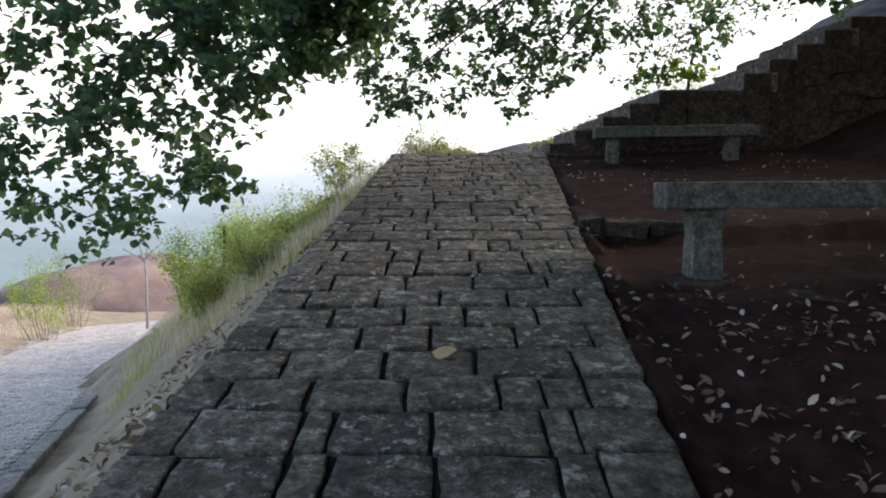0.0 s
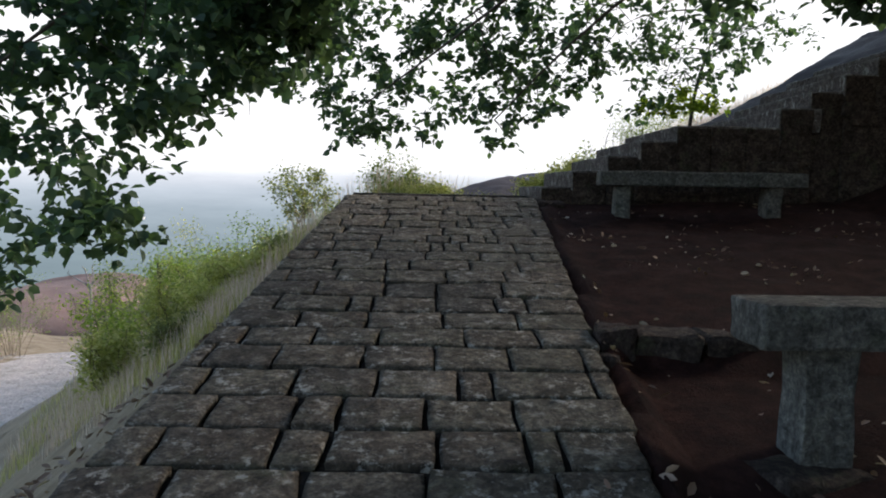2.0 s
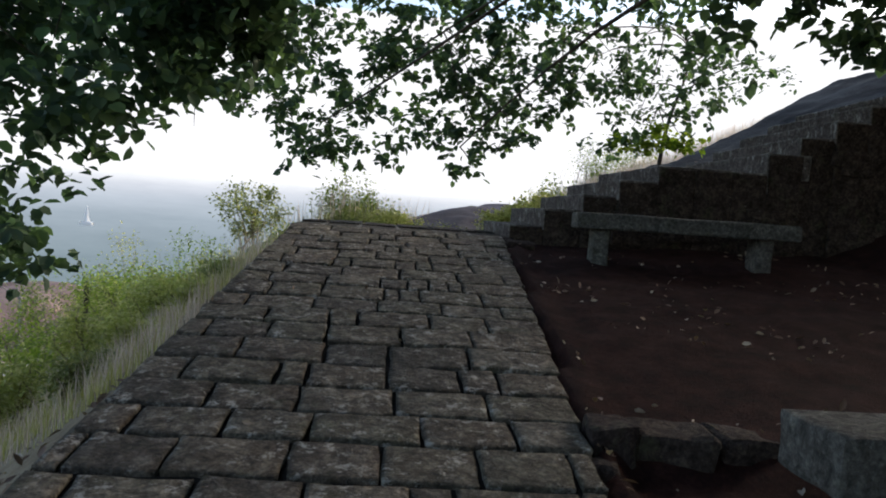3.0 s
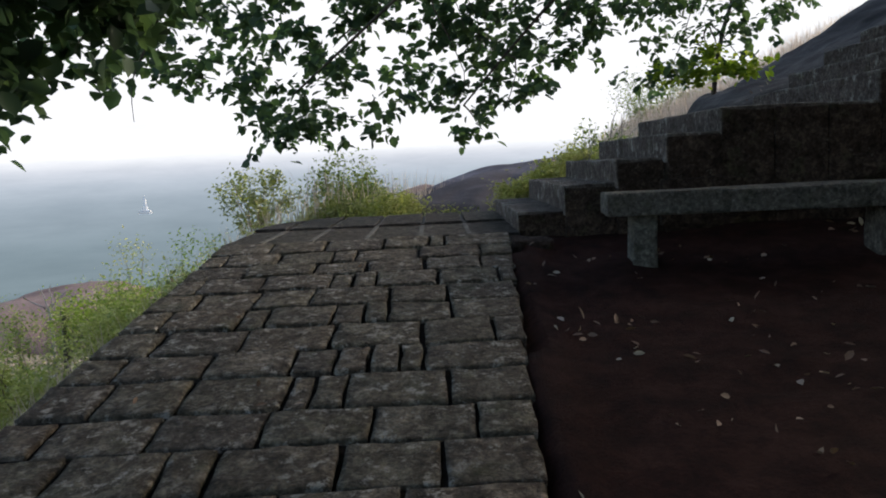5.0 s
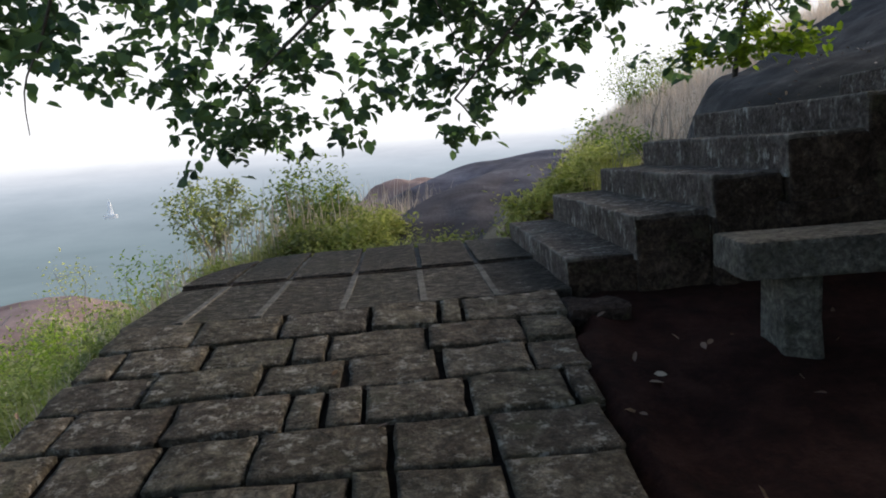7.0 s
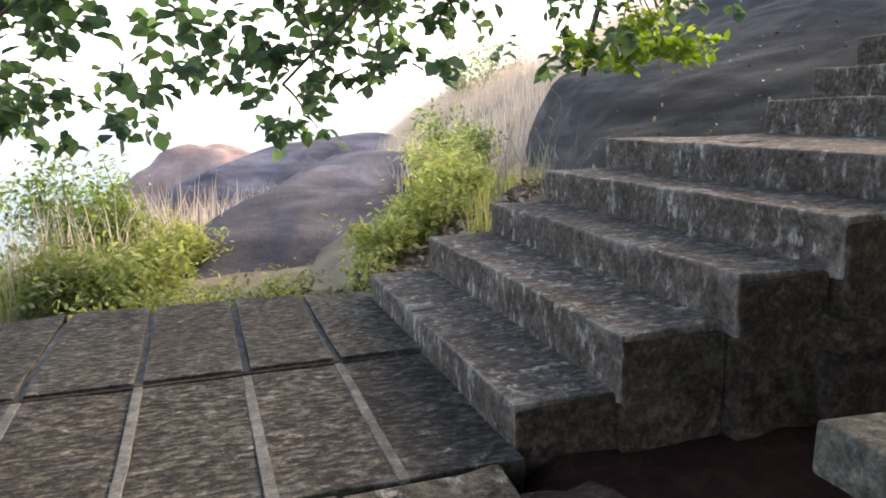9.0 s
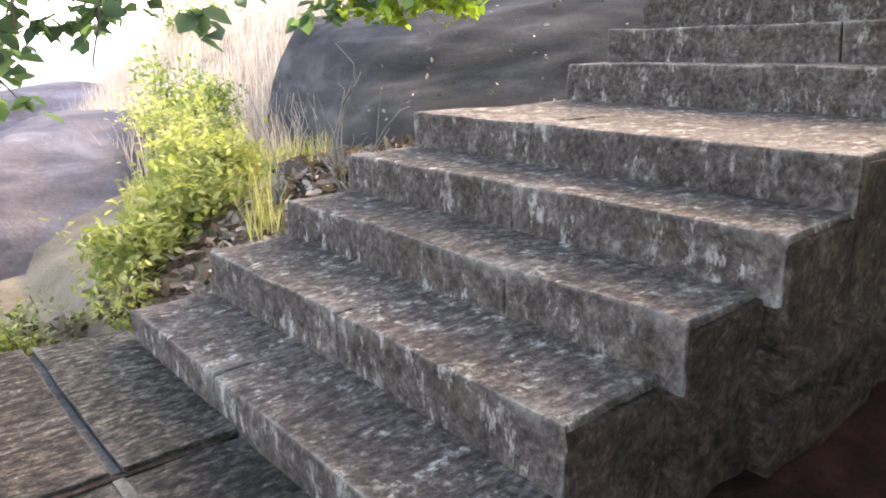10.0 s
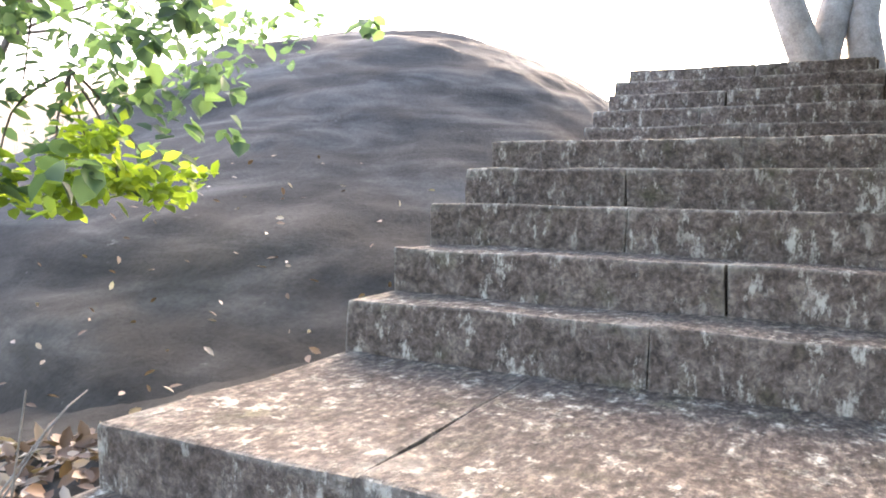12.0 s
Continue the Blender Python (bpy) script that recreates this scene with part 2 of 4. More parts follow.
def ground_z(x, y):
    # terrace and bank on the uphill side, the ramp's bed, the fall to the road on the other
    top = ramp_z(min(y, 12.0)) if y > -20 else ramp_z(-20)
    right, left = ramp_right(min(max(y, -6), 12)), ramp_left(min(max(y, -6), 12))
    up = top - (0.16 if y < 5.55 else 0.06) * sm(0, 0.25, x - right)
    up += 0.03 * max(0, x - right) + 0.42 * max(0, x - 4.6) * (1 - 0.6 * sm(8, 14, x))
    if y > 11.9:
        up = 1.42 + (0.42 * max(0, min(x, 3) - 1.5) + 0.1 * max(0, x - 3)) * sm(11.7, 12.0, y) - 0.12 * max(0, y - 12.2) * sm(2, 4, x)
        up = min(up, 4.1)
    elif y > 9.75 and x > 1.3:
        up = min(up, 1.4 + 0.5 * max(0, x - 1.4))
    down = top - 0.22 - (0.85 - 0.25 * sm(9, 14, y)) * (left - 0.1 - x) - 0.06 * max(0, y - 12.0)
    k = sm(-0.02, 0.12, left - x)
    z = (up - 0.13 if left < x < right else up) * (1 - k) + down * k
    across = road_across(x, y)
    rp = road_plane(x, y)
    if x < left:
        z = max(z, rp) if across > 0 else rp - 0.05
        if across < -3.4:
            z = rp + 0.1 + 0.12 * min(12, -3.4 - across)
    # hillside beyond the paved landing
    if y > 12.2:
        hill = -0.16 * min(40, max(0, y - 24)) + 1.2 + 0.11 * min(0, x - 1) + 0.2 * max(0, min(x, 12) - 1) * sm(14, 21, y) + 0.2 * max(0, min(x, 12) - 4.5) * sm(14, 21, y) + 0.008 * (y - 12)
        f = sm(12.2, 18, y) * sm(-3, 2, x - 0.12 * (y - 12))
        z = z * (1 - f) + hill * f
        z -= 0.2 * min(60, max(0, y - 15)) * (1 - sm(0, 5, x - 0.12 * (y - 12))) * (1 - sm(-4, -14, x))
    r = math.hypot(x, y - 6)
    z -= 130 * sm(70, 420, r) * sm(-60, 40, y)
    if across > 0 or r > 30:
        z += 0.05 * noise.noise((x * 0.9, y * 0.9, 3)) * sm(0.3, 2, abs(x - 0.2)) + 0.6 * noise.noise((x * 0.08, y * 0.08, 9)) * sm(18, 40, r)
    if x > right:
        z += 0.025 * noise.noise((x * 4, y * 4, 5)) + 0.012 * noise.noise((x * 13, y * 13, 1))
    return z


def stretch(lo, hi, step, far, grow):
    v = list(np.arange(lo, hi, step))
    s, a = step, v[-1]
    while a < far:
        s *= grow
        a += s
        v.append(a)
    s, a = step, v[0]
    while a > -far:
        s *= grow
        a -= s
        v.insert(0, a)
    return v


gx = stretch(-4.0, 7.5, 0.11, 3500, 1.13)
gy = stretch(-2.0, 16.0, 0.12, 3500, 1.13)
verts = [(x, y, ground_z(x, y)) for y in gy for x in gx]
faces, slots = [], []
W = len(gx)
for j in range(len(gy) - 1):
    for i in range(W - 1):
        faces.append((j * W + i, j * W + i + 1, j * W + W + i + 1, j * W + W + i))
        cx, cy = gx[i], gy[j]
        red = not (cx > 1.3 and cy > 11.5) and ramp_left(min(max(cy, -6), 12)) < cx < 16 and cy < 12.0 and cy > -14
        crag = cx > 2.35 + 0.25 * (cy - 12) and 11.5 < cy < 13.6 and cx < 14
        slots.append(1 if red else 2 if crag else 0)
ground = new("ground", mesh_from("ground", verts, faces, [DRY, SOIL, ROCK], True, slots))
tagged(ground, "dry hillside and red earth terrace round the paved ramp", "ground", kind="structure")

# ---- distance: glowing curtain, blue haze and pale sky painted on by height ----
haze, nt, b = material("painted_haze_glow")
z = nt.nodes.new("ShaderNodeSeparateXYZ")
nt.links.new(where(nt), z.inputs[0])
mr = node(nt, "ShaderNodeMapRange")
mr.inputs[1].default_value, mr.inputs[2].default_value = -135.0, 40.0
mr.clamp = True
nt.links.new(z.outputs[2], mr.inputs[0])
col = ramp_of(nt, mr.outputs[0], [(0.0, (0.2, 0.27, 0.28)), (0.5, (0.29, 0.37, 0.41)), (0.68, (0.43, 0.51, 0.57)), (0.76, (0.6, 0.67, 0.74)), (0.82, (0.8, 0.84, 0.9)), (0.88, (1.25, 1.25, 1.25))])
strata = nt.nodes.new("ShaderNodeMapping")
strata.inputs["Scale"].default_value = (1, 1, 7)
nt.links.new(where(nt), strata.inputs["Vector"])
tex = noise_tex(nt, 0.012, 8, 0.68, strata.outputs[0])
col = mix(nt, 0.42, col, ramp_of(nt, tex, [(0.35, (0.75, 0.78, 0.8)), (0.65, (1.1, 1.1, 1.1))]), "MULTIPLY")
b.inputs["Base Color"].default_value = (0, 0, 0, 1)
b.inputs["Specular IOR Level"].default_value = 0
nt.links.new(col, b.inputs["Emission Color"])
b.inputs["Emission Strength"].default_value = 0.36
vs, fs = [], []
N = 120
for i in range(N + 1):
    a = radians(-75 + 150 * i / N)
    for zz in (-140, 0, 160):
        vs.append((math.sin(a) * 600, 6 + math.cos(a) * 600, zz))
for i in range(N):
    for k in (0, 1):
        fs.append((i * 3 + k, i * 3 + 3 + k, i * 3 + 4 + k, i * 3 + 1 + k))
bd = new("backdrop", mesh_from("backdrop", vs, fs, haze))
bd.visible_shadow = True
tagged(bd, "glowing curtain painted as hazy blue plain and pale sky far below the hill", "backdrop", kind="structure")

# ---- the stairs: five steps to a landing, five to a second, then the last flight ----
STEP_X = [1.38, 1.71, 2.07, 2.40, 2.78, 3.88, 4.22, 4.56, 4.90, 5.26, 7.0, 7.34, 7.68, 8.02, 8.36]
STEP_Z = [1.645, 1.825, 1.985, 2.15, 2.31, 2.515, 2.70, 2.89, 3.07, 3.235, 3.50, 3.67, 3.84, 4.0, 4.16]
STEP_SOUTH = [9.93, 9.90, 9.84, 9.78, 9.78]      # the lowest steps end a little short of the rest
STAIR_S, STAIR_N = 9.80, 11.80
stairs = thing("stone_stairs", "weathered grey granite stairs with lichen streaks, climbing the hillside", "stairs", (1.38, 10.8, 1.4))
bpy.context.view_layer.update()


def stair_part(name, bm, mat, label=""):
    bmesh.ops.translate(bm, verts=bm.verts, vec=(-1.38, -10.8, -1.4))
    return part(name, bm, mat, stairs, label)


for i, (x, zt) in enumerate(zip(STEP_X, STEP_Z)):
    nxt = STEP_X[i + 1] if i + 1 < len(STEP_X) else x + 0.5
    depth = nxt - x + 0.1
    low = zt - (STEP_Z[i - 1] if i else 1.46) + 0.04
    # each step is laid from two or three long blocks
    wob = 0.02 * math.sin(i * 2.3)
    south = STEP_SOUTH[i] if i < 5 else STAIR_S + wob
    cutsy = [south, STAIR_S + (0.95 + 0.3 * math.sin(i * 1.7 + 1.2)), STAIR_N + 0.03 * math.sin(i * 3.1)]
    for k in range(2):
        a, bb = cutsy[k], cutsy[k + 1]
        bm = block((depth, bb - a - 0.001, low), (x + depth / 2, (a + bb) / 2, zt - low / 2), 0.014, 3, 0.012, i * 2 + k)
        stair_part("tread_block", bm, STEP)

# earth-filled core, and the shade-darkened wall along the open side that follows the steps
bm = bmesh.new()
pts = [(1.40, 1.2)]
for x, zt in zip(STEP_X, STEP_Z):
    nxt = min([q for q in STEP_X if q > x], default=x + 0.5)
    pts += [(x + 0.05, zt - 0.17), (nxt + 0.05, zt - 0.17)]
pts += [(11.5, 4.0), (11.5, 1.0)]
ring0 = [bm.verts.new((x, 9.97, z_)) for x, z_ in pts]
ring1 = [bm.verts.new((x, STAIR_N - 0.06, z_)) for x, z_ in pts]
bm.faces.new(ring0)
bm.faces.new(ring1[::-1])
for i in range(len(pts)):
    j = (i + 1) % len(pts)
    bm.faces.new((ring0[j], ring0[i], ring1[i], ring1[j]))
bmesh.ops.recalc_face_normals(bm, faces=bm.faces)
stair_part("core_wall", bm, RUBBLE, "dark earth and rubble core")

for i, (x, zt) in enumerate(zip(STEP_X, STEP_Z)):
    nxt = STEP_X[i + 1] if i + 1 < len(STEP_X) else x + 3.0
    south = STEP_SOUTH[i] if i < 5 else STAIR_S + 0.02 * math.sin(i * 2.3)
    n = max(1, round((nxt - x) / 0.42))
    for k in range(n):
        w = (nxt - x) / n
        base = ground_z(x + 0.2, 9.6) - 0.3
        h = zt - 0.022 - base
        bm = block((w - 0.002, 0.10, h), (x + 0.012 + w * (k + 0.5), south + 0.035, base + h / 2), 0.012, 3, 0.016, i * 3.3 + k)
        stair_part("side_wall_stone", bm, SIDE, "rough side wall, stained and darkened to carry the shade")

# rough stones standing out a little in the open side of the stairs
g = np.random.default_rng(5)
for k in range(40):
    x = g.uniform(2.5, 8.6)
    top = max(zt for xx, zt in zip(STEP_X, STEP_Z) if xx <= x - 0.12) - 0.3
    low = ground_z(x, 9.7)
    w, h = g.uniform(0.14, 0.42), g.uniform(0.1, 0.24)
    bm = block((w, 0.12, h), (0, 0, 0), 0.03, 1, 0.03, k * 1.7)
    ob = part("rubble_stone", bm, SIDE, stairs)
    ob.location = (x - 1.38, STAIR_S + 0.0 - 10.8, min(g.uniform(low - 0.05, max(top, low)), top - h / 2) - 1.4)


# ---- stone benches ----
def bench(length, depth, thick, height, at, turn, legs, label, seed, leg_w=0.14):
    t = thing("stone_bench", label, "bench", at, "benches on the terrace")
    t.rotation_euler = (0, 0, radians(turn))
    slab = block((length, depth, thick), (length / 2, depth / 2, height - thick / 2), 0.018, 3, 0.012, seed)
    part("seat_slab", slab, BENCH, t)
    for lx in legs:
        h = height - thick + 0.12
        leg = block((leg_w, depth * 0.62, h), (lx, depth / 2, h / 2 - 0.12), 0.02, 2, 0.022, seed + lx)
        part("leg", leg, BENCH, t)
    return t


bench(1.9, 0.37, 0.135, 0.51, (1.80, 8.93, 1.285), -6, (0.22, 1.62), "mossy grey granite slab bench standing on red earth", 3)
bench(2.3, 0.31, 0.165, 0.545, (1.356, 4.52, 0.651), 0, (0.29, 1.95), "grey granite slab bench with thick lichened edge on leaf-strewn earth", 8, 0.2)


# ---- boulders ----
def boulder(name, centre, radii, turn, label, seed, rough=0.12, group="boulders"):
    bm = bmesh.new()
    bmesh.ops.create_icosphere(bm, subdivisions=6, radius=1)
    for v in bm.verts:
        p = v.co * 1.3 + Vector((seed, seed * 2.1, 0))
        v.co *= 1 + rough * noise.noise(p) + rough * 0.5 * noise.noise(p * 2.3) + rough * 0.12 * noise.noise(p * 8)
    bmesh.ops.scale(bm, vec=radii, verts=bm.verts)
    me = bpy.data.meshes.new(name)
    bm.to_mesh(me)
    bm.free()
    me.materials.append(ROCK_PALE)
    me.polygons.foreach_set("use_smooth", [True] * len(me.polygons))
    ob = new(name, me)
    ob.matrix_world = pose(*centre, *turn)
    return tagged(ob, label, "boulder", group)


def great_rock_z(x, y):
    """Height of the great rock: a steep near face along the stairs, its back climbing uphill."""
    top = np.interp(x, (3.0, 4.4, 4.7, 5.2, 5.8, 6.2, 6.8, 7.4, 8.3, 9.2, 10.5, 12.0, 14.0), (2.1, 2.35, 2.6, 2.88, 3.0, 3.2, 3.5, 3.85, 4.4, 4.95, 5.3, 5.4, 5.2))
    foot = np.interp(x, (2.8, 3.0, 3.25, 3.7, 4.2), (12.7, 12.3, 12.05, 11.88, 11.78))
    base = np.interp(x, (2.8, 3.9, 9.0), (1.25, 2.0, 3.4))
    if y < foot:
        return 1.0 - 2.0 * (foot - y)
    d = min(1.0, (y - foot) / np.interp(x, (3.0, 4.5), (2.5, 5.0)))
    flank = min(1.0, max(-0.3, (x - 2.85 - 0.36 * max(0.0, y - 12.5)) / 0.9))
    z = base + (top - base) * (1 - (1 - d) ** 3.1)
    z = 1.2 + (z - 1.2) * (1 - (1 - flank) ** 2.2)
    return z - 3.0 * max(0.0, (y - 17.4) / 2.0) ** 2


def great_rock():
    xs, ys = np.arange(2.7, 13.9, 0.08), np.arange(11.3, 20.0, 0.08)
    vs, fs, index = [], [], {}
    for i, x in enumerate(xs):
        for j, y in enumerate(ys):
            z = great_rock_z(x, y)
            if z < 0.35:
                continue
            p = (x * 0.5, y * 0.5, z * 0.5)
            q = 0.16 * noise.noise(p) + 0.07 * noise.noise((p[0] * 3.1, p[1] * 3.1, p[2] * 4.5)) + 0.03 * noise.noise((p[0] * 9, p[1] * 9, p[2] * 12)) + 0.012 * noise.noise((p[0] * 26, p[1] * 26, p[2] * 26))
            # long weathering ledges across the face
            q += 0.035 * abs(noise.noise((x * 0.4, y * 0.4 + 7, z * 2.6)))
            index[i, j] = len(vs)
            vs.append((x - 9.0 - q * 0.4, y - 15.0 - q * 0.45, z - 1.0 + q * 0.5))
    for (i, j), a in index.items():
        if (i + 1, j) in index and (i, j + 1) in index and (i + 1, j + 1) in index:
            fs.append((a, index[i + 1, j], index[i + 1, j + 1], index[i, j + 1]))
    ob = new("boulder", mesh_from("boulder", vs, fs, ROCK, True))
    ob.location = (9.0, 15.0, 1.0)
    return tagged(ob, "huge dark weathered rock rising against the stairs", "boulder", "boulders")


great_rock()
boulder("boulder", (1.95, 15.9, 1.0), (1.3, 3.3, 0.88), (7, 0, -28), "long dark grey whaleback boulder among dry grass", 4.0, 0.16)
boulder("boulder", (3.2, 24.5, 0.6), (1.9, 4.4, 1.35), (3, -8, -55), "low grey rock slab on the grassy slope", 7.0)

# ---- road: pale cobbles between kerb stones ----
COBBLE = stone_material("road_cobble", (0.37, 0.335, 0.32), (0.5, 0.46, 0.44), (0.62, 0.58, 0.55), (0.66, 0.63, 0.6), 0.6)
road = thing("road", "pale cobbled hill road running downhill", "road", kind="structure")


def on_road(s, w, lift=0.0):
    ox = -2.05 + ROAD_DIR[0] * s - w * 0.948
    oy = ROAD_DIR[1] * s - w * 0.317
    return ox, oy, road_plane(ox, oy) + lift


vs, fs = [], []
for i in range(70):
    s = -8 + i * 1.6
    vs += [on_road(s, -0.12, 0.01), on_road(s, 3.36, 0.01)]
for i in range(69):
    fs.append((i * 2, i * 2 + 1, i * 2 + 3, i * 2 + 2))
put("road_surface", mesh_from("road_surface", vs, fs, ROADBED), road)
g = np.random.default_rng(41)
tilt = math.degrees(math.atan(ROAD_FALL))


def cobble_mesh(seed):
    bm = block((0.15, 0.105, 0.06), (0, 0, 0), 0.018, 0, 0, seed)
    for v in bm.verts:
        v.co += noise.noise_vector(v.co * 14 + Vector((seed, 0, 0))) * 0.012
    me = bpy.data.meshes.new("cobble")
    bm.to_mesh(me)
    bm.free()
    me.materials.append(COBBLE)
    return me


kinds = [cobble_mesh(3.1 * k) for k in range(6)]
heading = math.degrees(math.atan2(0.317, 0.948))
rest_v, rest_f, made = [], [], 0
forms = [([v.co.copy() for v in m.vertices], [tuple(p.vertices) for p in m.polygons]) for m in kinds]
s, row = 3.0, 0
while s < 34:
    w = 0.03 + (0.08 if row % 2 else 0)
    while w < 3.2:
        x, yy, zz = on_road(s, w + 0.075, 0.012 + g.normal(0, 0.003))
        m = pose(x, yy, zz, -tilt, 0, heading + g.normal(0, 2))
        k = int(g.integers(6))
        if made < 300 and s > 6.0 and w < 2.6:
            ob = new("cobble", kinds[k])
            ob.parent = road
            ob.matrix_basis = m
            made += 1
        else:
            base = len(rest_v)
            rest_v += [tuple(m @ c) for c in forms[k][0]]
            rest_f += [tuple(base + q for q in f) for f in forms[k][1]]
        w += 0.162
    s += 0.118
    row += 1
tagged(put("cobbles", mesh_from("cobbles", rest_v, rest_f, COBBLE), road), kind="stuff")
for side_w, lift, start in ((-0.16, 0.10, 2.0), (3.42, 0.12, 6.0)):
    s = start
    while s < 60:
        ln = g.uniform(0.5, 0.8)
        bm = block((0.2, ln - 0.02, 0.26), (0, 0, 0), 0.02, 0, 0, s)
        ob = part("kerb_stone", bm, KERB, road)
        x, yy, zz = on_road(s + ln / 2, side_w, lift - 0.13 + g.normal(0, 0.01))
        ob.matrix_basis = pose(x, yy, zz, -tilt, 0, heading + g.normal(0, 1.5))
        s += ln

# ---- foliage ----
def leaf_cloud(name, centres, size, mat, parent, droop=0.3, seed=1, label="", aspect=0.45):
    """Many small folded leaves in one mesh."""
    g = np.random.default_rng(seed)
    c = np.asarray(centres, float)
    n = len(c)
    s = size * g.uniform(0.6, 1.25, n)[:, None]
    az = g.uniform(0, 2 * np.pi, n)
    el = g.normal(-droop, 0.5, n)
    d = np.stack([np.cos(az) * np.cos(el), np.sin(az) * np.cos(el), np.sin(el)], 1)
    side = np.stack([-np.sin(az), np.cos(az), np.zeros(n)], 1)
    up = np.cross(d, side)
    tw = g.normal(0, 0.6, n)[:, None]
    side2 = side * np.cos(tw) + up * np.sin(tw)
    up2 = np.cross(d, side2)
    w = s * aspect * 0.5
    fold = up2 * w * 0.35
    v = np.stack([c, c + d * s * 0.3 + side2 * w * 0.85 + fold, c + d * s * 0.68 + side2 * w * 0.8 + fold, c + d * s,
                  c + d * s * 0.68 - side2 * w * 0.8 + fold, c + d * s * 0.3 - side2 * w * 0.85 + fold], 1).reshape(-1, 3)
    idx = np.arange(n)[:, None] * 6
    f = np.concatenate([idx + [0, 1, 2, 3], idx + [0, 3, 4, 5]], 0)
    me = bpy.data.meshes.new(name)
    me.vertices.add(len(v))
    me.vertices.foreach_set("co", v.ravel())
    me.loops.add(f.size)
    me.loops.foreach_set("vertex_index", f.ravel())
    me.polygons.add(len(f))
    me.polygons.foreach_set("loop_start", np.arange(0, f.size, 4))
    me.materials.append(mat)
    me.update(calc_edges=True)
    return put(name, me, parent, label)


def tube(paths, name, mat, parent, label="", sides=6):
    """Tapered limbs: each path is a list of (point, radius)."""
    vs, fs = [], []
    for path in paths:
        base = len(vs)
        for k, (p, r) in enumerate(path):
            q = Vector(path[min(k + 1, len(path) - 1)][0]) - Vector(path[max(k - 1, 0)][0])
            q.normalize()
            a = q.orthogonal().normalized()
            c = q.cross(a)
            for i in range(sides):
                t = 2 * math.pi * i / sides
                vs.append(tuple(Vector(p) + (a * math.cos(t) + c * math.sin(t)) * r))
        for k in range(len(path) - 1):
            for i in range(sides):
                j = (i + 1) % sides
                fs.append((base + k * sides + i, base + k * sides + j, base + (k + 1) * sides + j, base + (k + 1) * sides + i))
    return put(name, mesh_from(name, vs, fs, mat, True), parent, label)


def limb(a, b_, r0, r1, g, n=7, wander=0.12):
    a, b_ = np.array(a, float), np.array(b_, float)
    ln = np.linalg.norm(b_ - a)
    sway, sway2 = g.normal(0, wander * ln * 0.35, 3), g.normal(0, wander * ln * 0.2, 3)
    out = []
    for k in range(n):
        f = k / (n - 1)
        p = a + (b_ - a) * f + sway * math.sin(math.pi * f) + sway2 * math.sin(2 * math.pi * f) + np.array((0, 0, 0.1 * ln * math.sin(math.pi * f)))
        out.append((tuple(p), r0 + (r1 - r0) * f))
    return out


def spray(path, count, spread, g, start=0.25):
    """Leaf places round a limb."""
    p = np.array([q for q, r in path])
    t = g.uniform(start, 1, count) * (len(p) - 1)
    i = np.minimum(t.astype(int), len(p) - 2)
    f = (t - i)[:, None]
    return p[i] * (1 - f) + p[i + 1] * f + g.normal(0, 1, (count, 3)) * spread


def sprigs(points, per, length, g):
    """Leaf places on short drooping twigs that start at the points."""
    n = len(points)
    az = g.uniform(0, 2 * np.pi, n)
    d = np.stack([np.cos(az) * 0.8, np.sin(az) * 0.8, g.uniform(-1.0, 0.25, n)], 1)
    u = g.uniform(0.05, 1, (n, per, 1))
    return (points[:, None, :] + d[:, None, :] * length * u + g.normal(0, 0.035, (n, per, 3))).reshape(-1, 3)


def clumped(points, scale, keep, off=0.0):
    return np.array([p for p in points if noise.noise((p[0] * scale + off, p[1] * scale, p[2] * scale)) > keep])


